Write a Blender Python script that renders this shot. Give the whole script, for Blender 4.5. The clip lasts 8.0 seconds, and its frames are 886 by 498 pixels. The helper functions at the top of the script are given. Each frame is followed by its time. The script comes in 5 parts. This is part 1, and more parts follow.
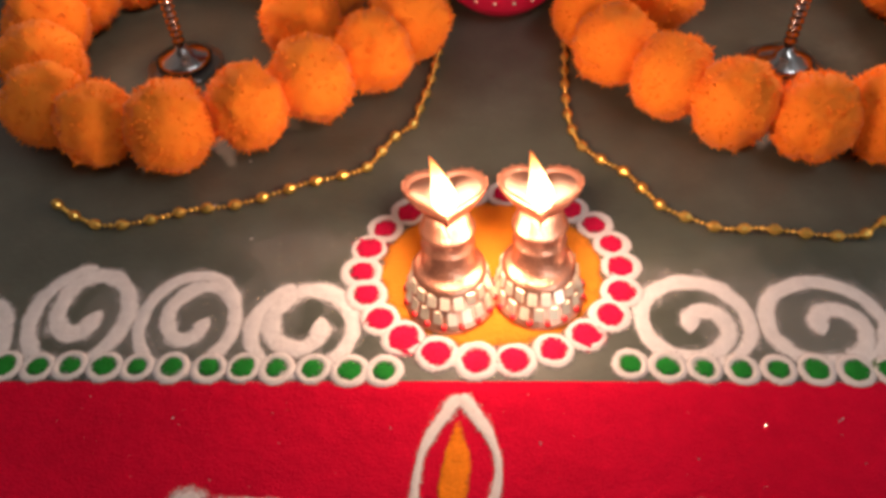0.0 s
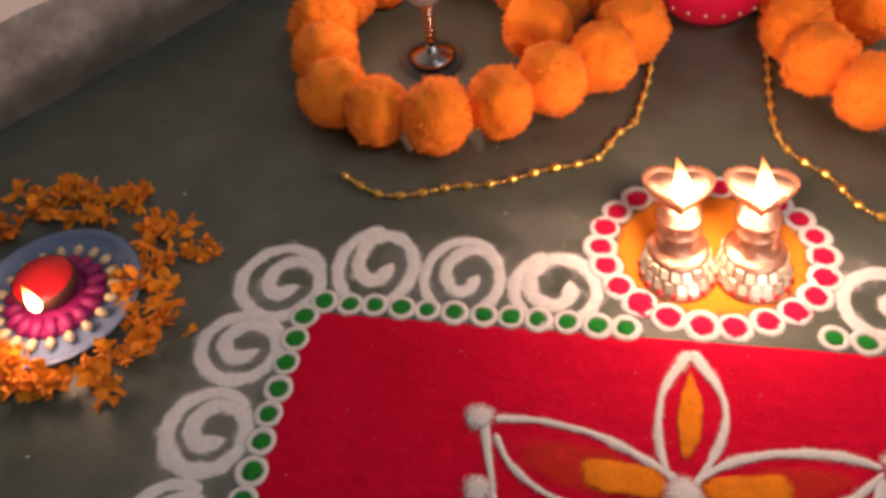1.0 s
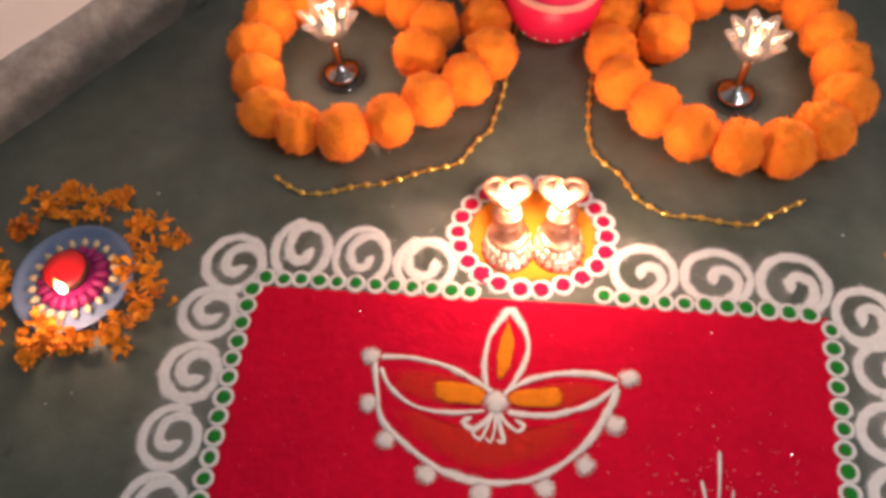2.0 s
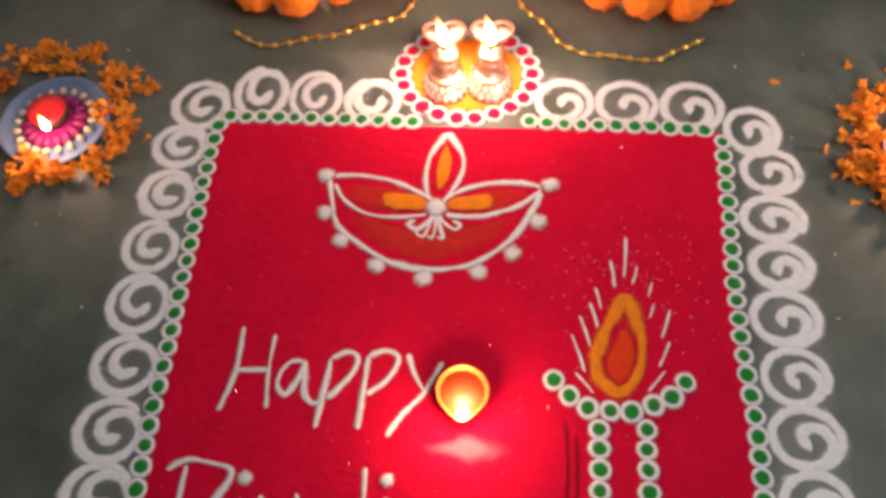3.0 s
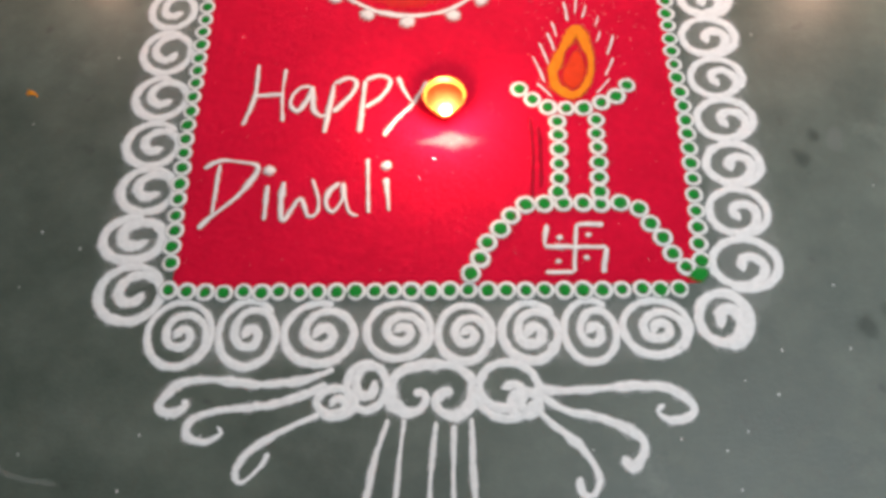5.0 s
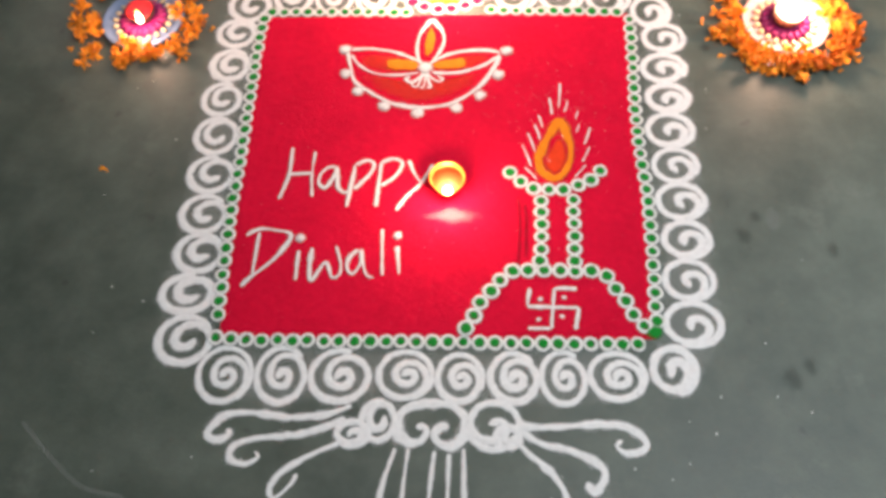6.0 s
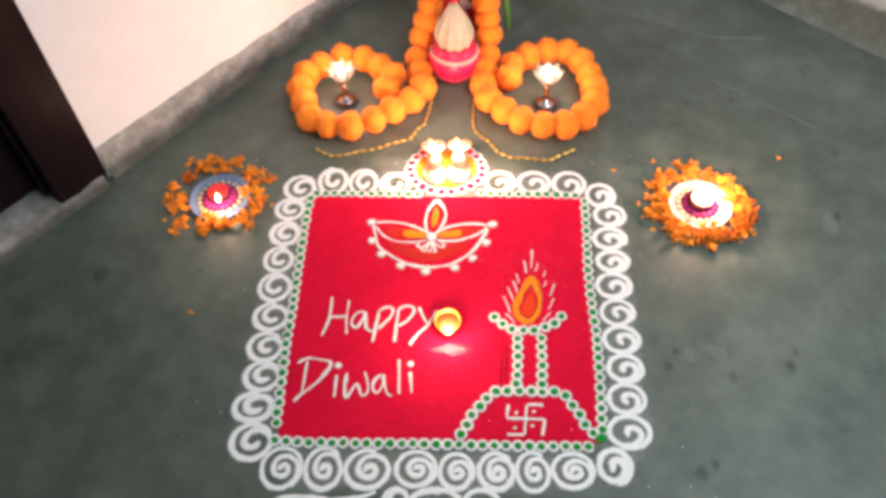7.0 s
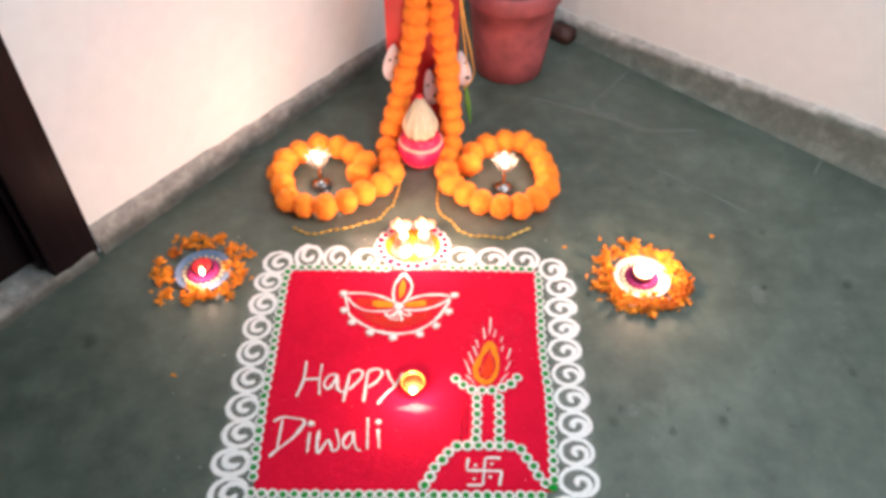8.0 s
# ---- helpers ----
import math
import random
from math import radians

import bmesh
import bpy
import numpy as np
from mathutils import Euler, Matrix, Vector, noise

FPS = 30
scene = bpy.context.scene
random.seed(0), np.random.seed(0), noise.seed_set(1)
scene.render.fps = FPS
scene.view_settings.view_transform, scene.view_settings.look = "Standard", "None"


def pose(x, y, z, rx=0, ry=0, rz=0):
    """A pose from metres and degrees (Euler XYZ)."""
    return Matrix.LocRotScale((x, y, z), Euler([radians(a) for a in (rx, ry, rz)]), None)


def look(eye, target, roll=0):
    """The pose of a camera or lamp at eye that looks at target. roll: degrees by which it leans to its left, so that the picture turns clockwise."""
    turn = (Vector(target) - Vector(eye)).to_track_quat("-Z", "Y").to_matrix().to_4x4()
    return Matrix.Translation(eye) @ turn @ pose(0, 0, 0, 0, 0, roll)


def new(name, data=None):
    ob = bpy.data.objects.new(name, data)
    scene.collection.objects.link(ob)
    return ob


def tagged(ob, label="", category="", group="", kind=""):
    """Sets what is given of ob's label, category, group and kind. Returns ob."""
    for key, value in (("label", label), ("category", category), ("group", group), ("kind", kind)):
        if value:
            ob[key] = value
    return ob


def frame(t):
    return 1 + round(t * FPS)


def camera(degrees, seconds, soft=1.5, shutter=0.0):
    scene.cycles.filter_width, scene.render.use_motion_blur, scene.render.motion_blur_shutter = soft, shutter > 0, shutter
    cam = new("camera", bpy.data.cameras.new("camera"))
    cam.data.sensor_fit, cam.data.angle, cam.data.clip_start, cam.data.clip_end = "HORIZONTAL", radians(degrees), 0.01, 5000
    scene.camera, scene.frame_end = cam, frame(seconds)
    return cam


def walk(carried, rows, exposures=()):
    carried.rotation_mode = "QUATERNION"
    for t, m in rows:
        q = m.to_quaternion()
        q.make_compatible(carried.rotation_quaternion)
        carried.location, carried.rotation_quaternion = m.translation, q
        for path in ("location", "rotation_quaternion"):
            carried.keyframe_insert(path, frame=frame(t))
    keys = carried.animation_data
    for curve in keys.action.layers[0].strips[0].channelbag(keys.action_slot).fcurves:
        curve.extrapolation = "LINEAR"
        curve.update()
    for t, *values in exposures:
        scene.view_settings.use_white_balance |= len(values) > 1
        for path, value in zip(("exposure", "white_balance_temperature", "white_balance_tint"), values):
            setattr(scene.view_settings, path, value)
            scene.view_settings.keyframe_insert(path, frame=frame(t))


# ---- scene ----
cam = camera(58.5, 8.0, soft=3.6)
PATH = [
    (0, (-0.007, 0.042, 0.407), (-0.068, 1.372, -1.085), -3.0),
    (0.5, (-0.068, 0.011, 0.419), (-0.256, 1.325, -1.078), -5.5),
    (1, (-0.109, -0.04, 0.508), (-0.407, 1.211, -1.025), -7.5),
    (1.2, (-0.089, -0.059, 0.583), (-0.408, 1.089, -1.023), -9.0),
    (2.3, (0.017, -0.144, 0.811), (-0.117, 0.858, -0.915), -5.4),
    (2.5, (0.03, -0.187, 0.805), (-0.089, 0.804, -0.929), -5.2),
    (3, (0.029, -0.31, 0.816), (-0.063, 0.626, -0.949), -4.1),
    (3.5, (0.02, -0.405, 0.831), (-0.059, 0.488, -0.957), -4.2),
    (4, (0.0, -0.532, 0.837), (-0.038, 0.359, -0.954), -3.6),
    (4.5, (0.003, -0.607, 0.831), (-0.03, 0.262, -0.97), -3.7),
    (4.7, (0.011, -0.631, 0.831), (-0.022, 0.242, -0.967), -3.9),
    (5.8, (0.042, -0.708, 0.967), (-0.008, 0.108, -0.858), -3.7),
    (6, (0.04, -0.716, 1.029), (-0.017, 0.226, -0.734), -3.8),
    (6.5, (0.033, -0.787, 1.24), (-0.014, 0.316, -0.427), -2.5),
    (7, (0.046, -0.911, 1.401), (-0.004, 0.293, -0.196), -2.5),
    (7.5, (0.058, -0.995, 1.459), (0.039, 0.308, -0.059), -1.3),
    (8, (0.062, -1.055, 1.502), (0.087, 0.323, 0.052), 0.1),
]
EXPOSURES = [(0, -1.62, 6650, 17), (0.5, -1.62, 6650, 17), (1.2, -1.30, 6650, 17), (2.5, -0.85, 6550, 17), (3, -0.84, 6450, 17), (3.5, -0.55, 6400, 16), (4, -0.42, 6350, 13), (4.5, -0.08, 6300, 12), (6, -0.02, 6300, 12), (7, 0.08, 6150, 9), (8, 0.18, 6000, 9)]
walk(cam, [(t, look(eye, target, roll)) for t, eye, target, roll in PATH], EXPOSURES)

# ---- world and light: a night room, one ceiling tube lamp, and the flames ----
world = bpy.data.worlds.new("world")
scene.world = world
world.use_nodes = True
world.node_tree.nodes["Background"].inputs[0].default_value = (0.5, 0.52, 0.55, 1)
world.node_tree.nodes["Background"].inputs[1].default_value = 0.05

LAMP = bpy.data.lights.new("room_lamp", "AREA")
LAMP.shape, LAMP.size, LAMP.size_y, LAMP.energy, LAMP.color = "RECTANGLE", 1.3, 0.3, 43.0, (0.89, 0.97, 1.0)
lamp_ob = new("room_lamp", LAMP)
lamp_ob.matrix_world = look((1.06, -0.48, 2.45), (0.98, 0.25, 0), 40)


FLAME_GAIN = 4.2


def flame_light(x, y, z, watts, size=0.018):
    data = bpy.data.lights.new("flame_light", "POINT")
    data.energy, data.color, data.shadow_soft_size = watts * FLAME_GAIN, (1.0, 0.60, 0.40), size
    ob = new("flame_light", data)
    ob.location = (x, y, z)


# ---- materials ----
def principled(name, base=(0.8, 0.8, 0.8), rough=0.6, metal=0.0):
    mat = bpy.data.materials.new(name)
    mat.use_nodes = True
    n = mat.node_tree.nodes
    b = n["Principled BSDF"]
    b.inputs["Base Color"].default_value = (*base, 1)
    b.inputs["Roughness"].default_value = rough
    b.inputs["Metallic"].default_value = metal
    return mat, n, mat.node_tree.links, b


def noise_node(n, l, scale, detail=3.0, coord="Object", rough=0.5):
    tc = n.new("ShaderNodeTexCoord")
    nz = n.new("ShaderNodeTexNoise")
    nz.inputs["Scale"].default_value = scale
    nz.inputs["Detail"].default_value = detail
    nz.inputs["Roughness"].default_value = rough
    l.new(tc.outputs[coord], nz.inputs["Vector"])
    return nz.outputs["Fac"]


def ramp(n, l, fac, stops):
    r = n.new("ShaderNodeValToRGB")
    e = r.color_ramp.elements
    while len(e) < len(stops):
        e.new(0.5)
    for k, (p, c) in zip(e, stops):
        k.position, k.color = p, (*c, 1) if len(c) == 3 else c
    l.new(fac, r.inputs[0])
    return r.outputs[0]


def mixed(n, l, fac, a, b, kind="MIX"):
    m = n.new("ShaderNodeMix")
    m.data_type, m.blend_type = "RGBA", kind
    for sock, v in ((m.inputs[0], fac), (m.inputs[6], a), (m.inputs[7], b)):
        if isinstance(v, (int, float)):
            sock.default_value = v
        elif isinstance(v, tuple):
            sock.default_value = (*v, 1)
        else:
            l.new(v, sock)
    return m.outputs[2]


def math_node(n, l, op, a, b=0.5, c=0.5):
    m = n.new("ShaderNodeMath")
    m.operation = op
    for sock, v in zip(m.inputs, (a, b, c)):
        if isinstance(v, (int, float)):
            sock.default_value = v
        else:
            l.new(v, sock)
    return m.outputs[0]


def bumped(n, l, b, height, strength, dist=0.002):
    bp = n.new("ShaderNodeBump")
    bp.inputs["Strength"].default_value = strength
    bp.inputs["Distance"].default_value = dist
    l.new(height, bp.inputs["Height"])
    l.new(bp.outputs[0], b.inputs["Normal"])


def simple(name, base, rough=0.6, metal=0.0, vary=0.25, scale=60, bump=0.2, dist=0.001):
    """A surface with grain at two scales."""
    mat, n, l, b = principled(name, base, rough, metal)
    big = noise_node(n, l, scale * 0.18, 3)
    fine = noise_node(n, l, scale * 4, 2)
    lo, hi = tuple(c * (1 - vary) for c in base), tuple(min(1, c * (1 + vary)) for c in base)
    col = ramp(n, l, big, [(0.3, lo), (0.7, hi)])
    col = mixed(n, l, 0.35 * min(1, vary * 3), col, ramp(n, l, fine, [(0.3, lo), (0.7, hi)]))
    l.new(col, b.inputs["Base Color"])
    bumped(n, l, b, fine, bump, dist)
    return mat


def powder(name, base, dense=1.0, grain=0.22, rubbed=0.4, grit_size=2.0):
    """Loose coloured powder: grainy, thinning out and speckled towards its edge."""
    mat, n, l, b = principled(name, base, 0.95)
    b.inputs["Specular IOR Level"].default_value = 0.15
    fine = noise_node(n, l, 900, 2)
    mid = noise_node(n, l, 120, 3)
    lo, hi = tuple(c * (1 - grain) for c in base), tuple(min(1, c * (1 + grain * 0.6)) for c in base)
    col = mixed(n, l, 0.5, ramp(n, l, fine, [(0.3, lo), (0.7, hi)]), ramp(n, l, mid, [(0.3, lo), (0.7, hi)]))
    l.new(col, b.inputs["Base Color"])
    bumped(n, l, b, math_node(n, l, "ADD", fine, mid), 0.6, 0.0012)
    at, side, run = [n.new("ShaderNodeAttribute") for k in range(3)]
    at.attribute_name, side.attribute_name, run.attribute_name = "edge", "side", "run"
    grit = math_node(n, l, "MULTIPLY_ADD", noise_node(n, l, 520, 3), grit_size, -0.5 * grit_size)
    patch = math_node(n, l, "MULTIPLY_ADD", noise_node(n, l, 75, 3), 1.3, -0.65)
    # streaks left by the fingers along the stroke
    cv = n.new("ShaderNodeCombineXYZ")
    l.new(math_node(n, l, "MULTIPLY", side.outputs["Fac"], 2.6), cv.inputs[0])
    l.new(math_node(n, l, "MULTIPLY", run.outputs["Fac"], 34.0), cv.inputs[1])
    sn = n.new("ShaderNodeTexNoise")
    sn.inputs["Scale"].default_value, sn.inputs["Detail"].default_value = 1.6, 3
    l.new(cv.outputs[0], sn.inputs["Vector"])
    streak = math_node(n, l, "MULTIPLY_ADD", sn.outputs["Fac"], 1.6 * rubbed, -0.8 * rubbed)
    e = math_node(n, l, "MULTIPLY_ADD", at.outputs["Fac"], 1.9, -0.42 + 0.35 * (dense - 1))
    a = math_node(n, l, "ADD", math_node(n, l, "ADD", e, grit), math_node(n, l, "ADD", patch, streak))
    mr = n.new("ShaderNodeMapRange")
    mr.interpolation_type = "SMOOTHSTEP"
    mr.inputs[1].default_value, mr.inputs[2].default_value = -0.4, 0.9
    mr.inputs[4].default_value = min(1, dense)
    l.new(a, mr.inputs[0])
    l.new(mr.outputs[0], b.inputs["Alpha"])
    return mat


WHITE = powder("white_powder", (0.74, 0.73, 0.715), 1.0, 0.10)
WHITE_THIN = powder("white_powder_rubbed", (0.80, 0.80, 0.79), 1.0, 0.14, 1.0, 1.1)
GREEN = powder("green_powder", (0.012, 0.24, 0.030), 1.5)
PINK = powder("pink_powder", (0.62, 0.010, 0.065), 1.5)
ORANGE = powder("orange_powder", (0.85, 0.24, 0.012), 1.0)
SCARLET = powder("scarlet_powder", (0.74, 0.045, 0.022), 0.55)
AMBER = powder("amber_powder", (0.85, 0.29, 0.025), 1.3, 0.08, 0.2, 0.8)


def red_field_material():
    mat, n, l, b = principled("red_powder", (0.52, 0.004, 0.03), 0.9)
    b.inputs["Specular IOR Level"].default_value = 0.06
    fine, mid, big = noise_node(n, l, 800, 2), noise_node(n, l, 90, 3), noise_node(n, l, 16, 5, rough=0.65)
    c1 = ramp(n, l, mid, [(0.25, (0.42, 0.0025, 0.022)), (0.75, (0.66, 0.005, 0.038))])
    c2 = ramp(n, l, big, [(0.3, (0.38, 0.002, 0.020)), (0.72, (0.70, 0.006, 0.044))])
    c3 = ramp(n, l, fine, [(0.25, (0.36, 0.003, 0.018)), (0.8, (0.66, 0.010, 0.045))])
    col = mixed(n, l, 0.4, mixed(n, l, 0.5, c1, c2), c3)
    col = mixed(n, l, 1.0, col, (1.16, 1.0, 1.08), "MULTIPLY")
    l.new(col, b.inputs["Base Color"])
    lump = noise_node(n, l, 42, 4, rough=0.7)
    bumped(n, l, b, math_node(n, l, "ADD", math_node(n, l, "ADD", fine, mid), math_node(n, l, "MULTIPLY", lump, 1.3)), 0.68, 0.0020)
    return mat


RED = red_field_material()


def floor_material():
    mat, n, l, b = principled("floor_cement", (0.1, 0.11, 0.1), 0.5)
    big, mid, fine = noise_node(n, l, 2.2, 5, rough=0.6), noise_node(n, l, 14, 5, rough=0.65), noise_node(n, l, 240, 3)
    col = ramp(n, l, big, [(0.30, (0.046, 0.060, 0.052)), (0.52, (0.096, 0.114, 0.099)), (0.70, (0.178, 0.200, 0.176))])
    col = mixed(n, l, 0.55, col, ramp(n, l, mid, [(0.28, (0.052, 0.062, 0.054)), (0.5, (0.100, 0.110, 0.098)), (0.75, (0.175, 0.182, 0.166))]))
    # pale dust that was wiped over the cement
    dust = ramp(n, l, noise_node(n, l, 5, 6, rough=0.7), [(0.60, (0, 0, 0)), (0.78, (1, 1, 1))])
    col = mixed(n, l, math_node(n, l, "MULTIPLY", dust, 0.42), col, (0.30, 0.30, 0.28))
    col = mixed(n, l, 1.0, col, (0.82, 0.885, 0.80), "MULTIPLY")
    # dark spots and scuffs
    spot = ramp(n, l, noise_node(n, l, 26, 2), [(0.70, (0, 0, 0)), (0.76, (1, 1, 1))])
    col = mixed(n, l, math_node(n, l, "MULTIPLY", spot, 0.55), col, (0.045, 0.048, 0.043))
    l.new(col, b.inputs["Base Color"])
    rg = n.new("ShaderNodeMapRange")
    rg.inputs[3].default_value, rg.inputs[4].default_value = 0.38, 0.62
    l.new(mid, rg.inputs[0])
    l.new(rg.outputs[0], b.inputs["Roughness"])
    bumped(n, l, b, math_node(n, l, "ADD", fine, mid), 0.12, 0.003)
    return mat


FLOOR = floor_material()


def wall_material():
    mat, n, l, b = principled("white_limewash", (0.8, 0.79, 0.77), 0.8)
    big, mid = noise_node(n, l, 1.6, 4), noise_node(n, l, 22, 4)
    col = mixed(n, l, 0.4, ramp(n, l, big, [(0.3, (0.80, 0.79, 0.775)), (0.7, (0.88, 0.872, 0.86))]),
                ramp(n, l, mid, [(0.3, (0.79, 0.78, 0.765)), (0.7, (0.88, 0.872, 0.86))]))
    l.new(col, b.inputs["Base Color"])
    bumped(n, l, b, noise_node(n, l, 60, 4), 0.25, 0.003)
    return mat


WALL = wall_material()


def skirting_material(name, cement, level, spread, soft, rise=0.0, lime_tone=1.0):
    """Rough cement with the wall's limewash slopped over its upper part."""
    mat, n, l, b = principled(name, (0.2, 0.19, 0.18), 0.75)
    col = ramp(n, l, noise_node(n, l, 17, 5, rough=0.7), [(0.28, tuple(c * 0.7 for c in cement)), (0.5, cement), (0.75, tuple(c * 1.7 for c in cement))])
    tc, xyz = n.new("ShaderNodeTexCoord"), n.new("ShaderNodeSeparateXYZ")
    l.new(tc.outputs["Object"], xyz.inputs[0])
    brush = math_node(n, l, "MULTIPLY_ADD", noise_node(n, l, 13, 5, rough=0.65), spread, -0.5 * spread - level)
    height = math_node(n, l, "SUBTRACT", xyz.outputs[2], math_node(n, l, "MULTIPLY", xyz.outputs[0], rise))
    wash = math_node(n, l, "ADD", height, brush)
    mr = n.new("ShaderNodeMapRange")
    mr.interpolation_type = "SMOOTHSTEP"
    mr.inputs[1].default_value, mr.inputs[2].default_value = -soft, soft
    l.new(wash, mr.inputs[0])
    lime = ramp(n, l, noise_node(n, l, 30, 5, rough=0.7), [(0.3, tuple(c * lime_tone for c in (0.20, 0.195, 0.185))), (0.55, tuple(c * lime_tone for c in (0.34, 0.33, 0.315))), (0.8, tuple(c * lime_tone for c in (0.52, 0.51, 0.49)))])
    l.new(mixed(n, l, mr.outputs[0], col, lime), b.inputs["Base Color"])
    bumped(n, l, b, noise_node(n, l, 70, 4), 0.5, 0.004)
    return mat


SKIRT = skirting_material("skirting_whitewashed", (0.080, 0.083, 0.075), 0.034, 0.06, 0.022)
SKIRT_DARK = skirting_material("skirting_cement", (0.145, 0.162, 0.140), -0.020, 0.06, 0.016, 0.12, 1.5)


def wood_material():
    mat, n, l, b = principled("dark_door_wood", (0.016, 0.009, 0.008), 0.36)
    b.inputs["Specular IOR Level"].default_value = 0.1
    tc = n.new("ShaderNodeTexCoord")
    mp = n.new("ShaderNodeMapping")
    mp.inputs["Scale"].default_value = (40, 40, 2.2)
    nz = n.new("ShaderNodeTexNoise")
    nz.inputs["Scale"].default_value, nz.inputs["Detail"].default_value = 1.5, 5
    l.new(tc.outputs["Object"], mp.inputs[0])
    l.new(mp.outputs[0], nz.inputs["Vector"])
    l.new(ramp(n, l, nz.outputs["Fac"], [(0.3, (0.006, 0.0032, 0.0042)), (0.7, (0.013, 0.007, 0.008))]), b.inputs["Base Color"])
    bumped(n, l, b, nz.outputs["Fac"], 0.2, 0.002)
    return mat


WOOD = wood_material()


def petal_material(name, lo, hi, trans=0.25, through_light=0.3, fuzz=0.0):
    mat, n, l, b = principled(name, hi, 0.7)
    oi = n.new("ShaderNodeObjectInfo")
    isl = n.new("ShaderNodeNewGeometry")
    a = ramp(n, l, isl.outputs["Random Per Island"], [(0.0, lo), (1.0, hi)])
    c = mixed(n, l, 0.35, a, ramp(n, l, oi.outputs["Random"], [(0.0, lo), (1.0, hi)]))
    c = mixed(n, l, 0.25, c, ramp(n, l, noise_node(n, l, 260, 2), [(0.3, lo), (0.7, hi)]))
    l.new(c, b.inputs["Base Color"])
    b.inputs["Subsurface Weight"].default_value = trans
    b.inputs["Subsurface Radius"].default_value = (0.006, 0.003, 0.001)
    b.inputs["Subsurface Scale"].default_value = 1.0
    b.inputs["Sheen Weight"].default_value = 0.15
    bumped(n, l, b, math_node(n, l, "ADD", noise_node(n, l, 420, 3), noise_node(n, l, 130, 3)), fuzz, 0.003)
    b.inputs["Specular IOR Level"].default_value = 0.1
    tr, mx = n.new("ShaderNodeBsdfTranslucent"), n.new("ShaderNodeMixShader")
    l.new(c, tr.inputs[0])
    mx.inputs[0].default_value = through_light
    l.new(b.outputs[0], mx.inputs[1])
    l.new(tr.outputs[0], mx.inputs[2])
    l.new(mx.outputs[0], n["Material Output"].inputs[0])
    return mat


POM = petal_material("marigold_plush", (0.99, 0.27, 0.022), (1.0, 0.35, 0.036), 0.0, 0.12, 0.06)
POM_TUFT = petal_material("marigold_tuft", (0.99, 0.29, 0.024), (1.0, 0.38, 0.042), 0.0, 0.40)
PETAL = petal_material("marigold_petal", (0.66, 0.19, 0.010), (0.92, 0.37, 0.025), 0.0, 0.12)
PETAL_DRY = petal_material("marigold_petal_dry", (0.36, 0.09, 0.006), (0.66, 0.19, 0.012), 0.0, 0.12)
LEAF = simple("leaf_green", (0.10, 0.24, 0.02), 0.55)
STRING_GREEN = simple("garland_thread", (0.03, 0.10, 0.015), 0.8)


def glass_material(name, color=(1, 1, 1), rough=0.03, body=0.06):
    """Thin clear glass: see-through, with gloss that grows at grazing angles."""
    mat, n, l, b = principled(name, color, rough)
    tr, mx, fr = n.new("ShaderNodeBsdfTransparent"), n.new("ShaderNodeMixShader"), n.new("ShaderNodeLayerWeight")
    tr.inputs[0].default_value = (*color, 1)
    b.inputs["Specular IOR Level"].default_value = 1.0
    rim = math_node(n, l, "POWER", fr.outputs["Facing"], 3.0)
    l.new(math_node(n, l, "MULTIPLY_ADD", rim, 0.5, body), mx.inputs[0])
    l.new(tr.outputs[0], mx.inputs[1])
    l.new(b.outputs[0], mx.inputs[2])
    b.inputs["Metallic"].default_value = 0.9
    l.new(mx.outputs[0], n["Material Output"].inputs[0])
    return mat


GLASS = glass_material("clear_glass", (0.97, 0.98, 0.97), 0.05, 0.07)
FROSTED = glass_material("pressed_glass", (0.99, 0.98, 0.97), 0.08, 0.14)
GOLD = simple("gold_bead_metal", (0.95, 0.60, 0.14), 0.28, 0.9, 0.15, 200, 0.1)
COPPER = simple("copper_lustre", (0.80, 0.38, 0.25), 0.28, 0.9, 0.3, 150, 0.35, 0.001)
DARK_METAL = simple("dark_chrome", (0.36, 0.35, 0.34), 0.16, 1.0, 0.2, 80, 0.1)
TIN = simple("candle_tin", (0.22, 0.20, 0.18), 0.35, 0.6, 0.2, 80, 0.1)
MIRROR = principled("small_mirror", (0.98, 0.88, 0.70), 0.34, 0.7)[0]
CLAY = simple("orange_clay", (0.30, 0.050, 0.010), 0.5, 0.0, 0.2, 70)
BRASS = simple("brass_dish", (0.56, 0.19, 0.035), 0.35, 0.55, 0.15, 90)
RED_WAX = simple("red_wax", (0.70, 0.012, 0.018), 0.35, 0.0, 0.12, 60, 0.15)
WHITE_WAX = simple("white_wax", (0.80, 0.72, 0.60), 0.4, 0.0, 0.08, 60, 0.1)
HOT_WAX = simple("molten_wax", (0.62, 0.44, 0.33), 0.3, 0.0, 0.1, 60, 0.1)
BLUE = simple("blue_enamel", (0.15, 0.21, 0.34), 0.35, 0.0, 0.15, 50, 0.1)
BLUSH = simple("blush_enamel", (0.44, 0.29, 0.28), 0.35, 0.0, 0.12, 50, 0.1)
MAGENTA = simple("magenta_cloth", (0.28, 0.006, 0.11), 0.6, 0.0, 0.35, 120)
CREAM = simple("cream_bead", (0.62, 0.50, 0.30), 0.3, 0.0, 0.12, 120, 0.1)
DARK_CLAY = simple("dark_clay", (0.06, 0.018, 0.012), 0.6)
CUP_CLAY = simple("brown_cup_clay", (0.36, 0.15, 0.09), 0.5)
PINK_PAINT = simple("pink_pot_paint", (0.74, 0.012, 0.085), 0.4, 0.0, 0.1, 60, 0.15)
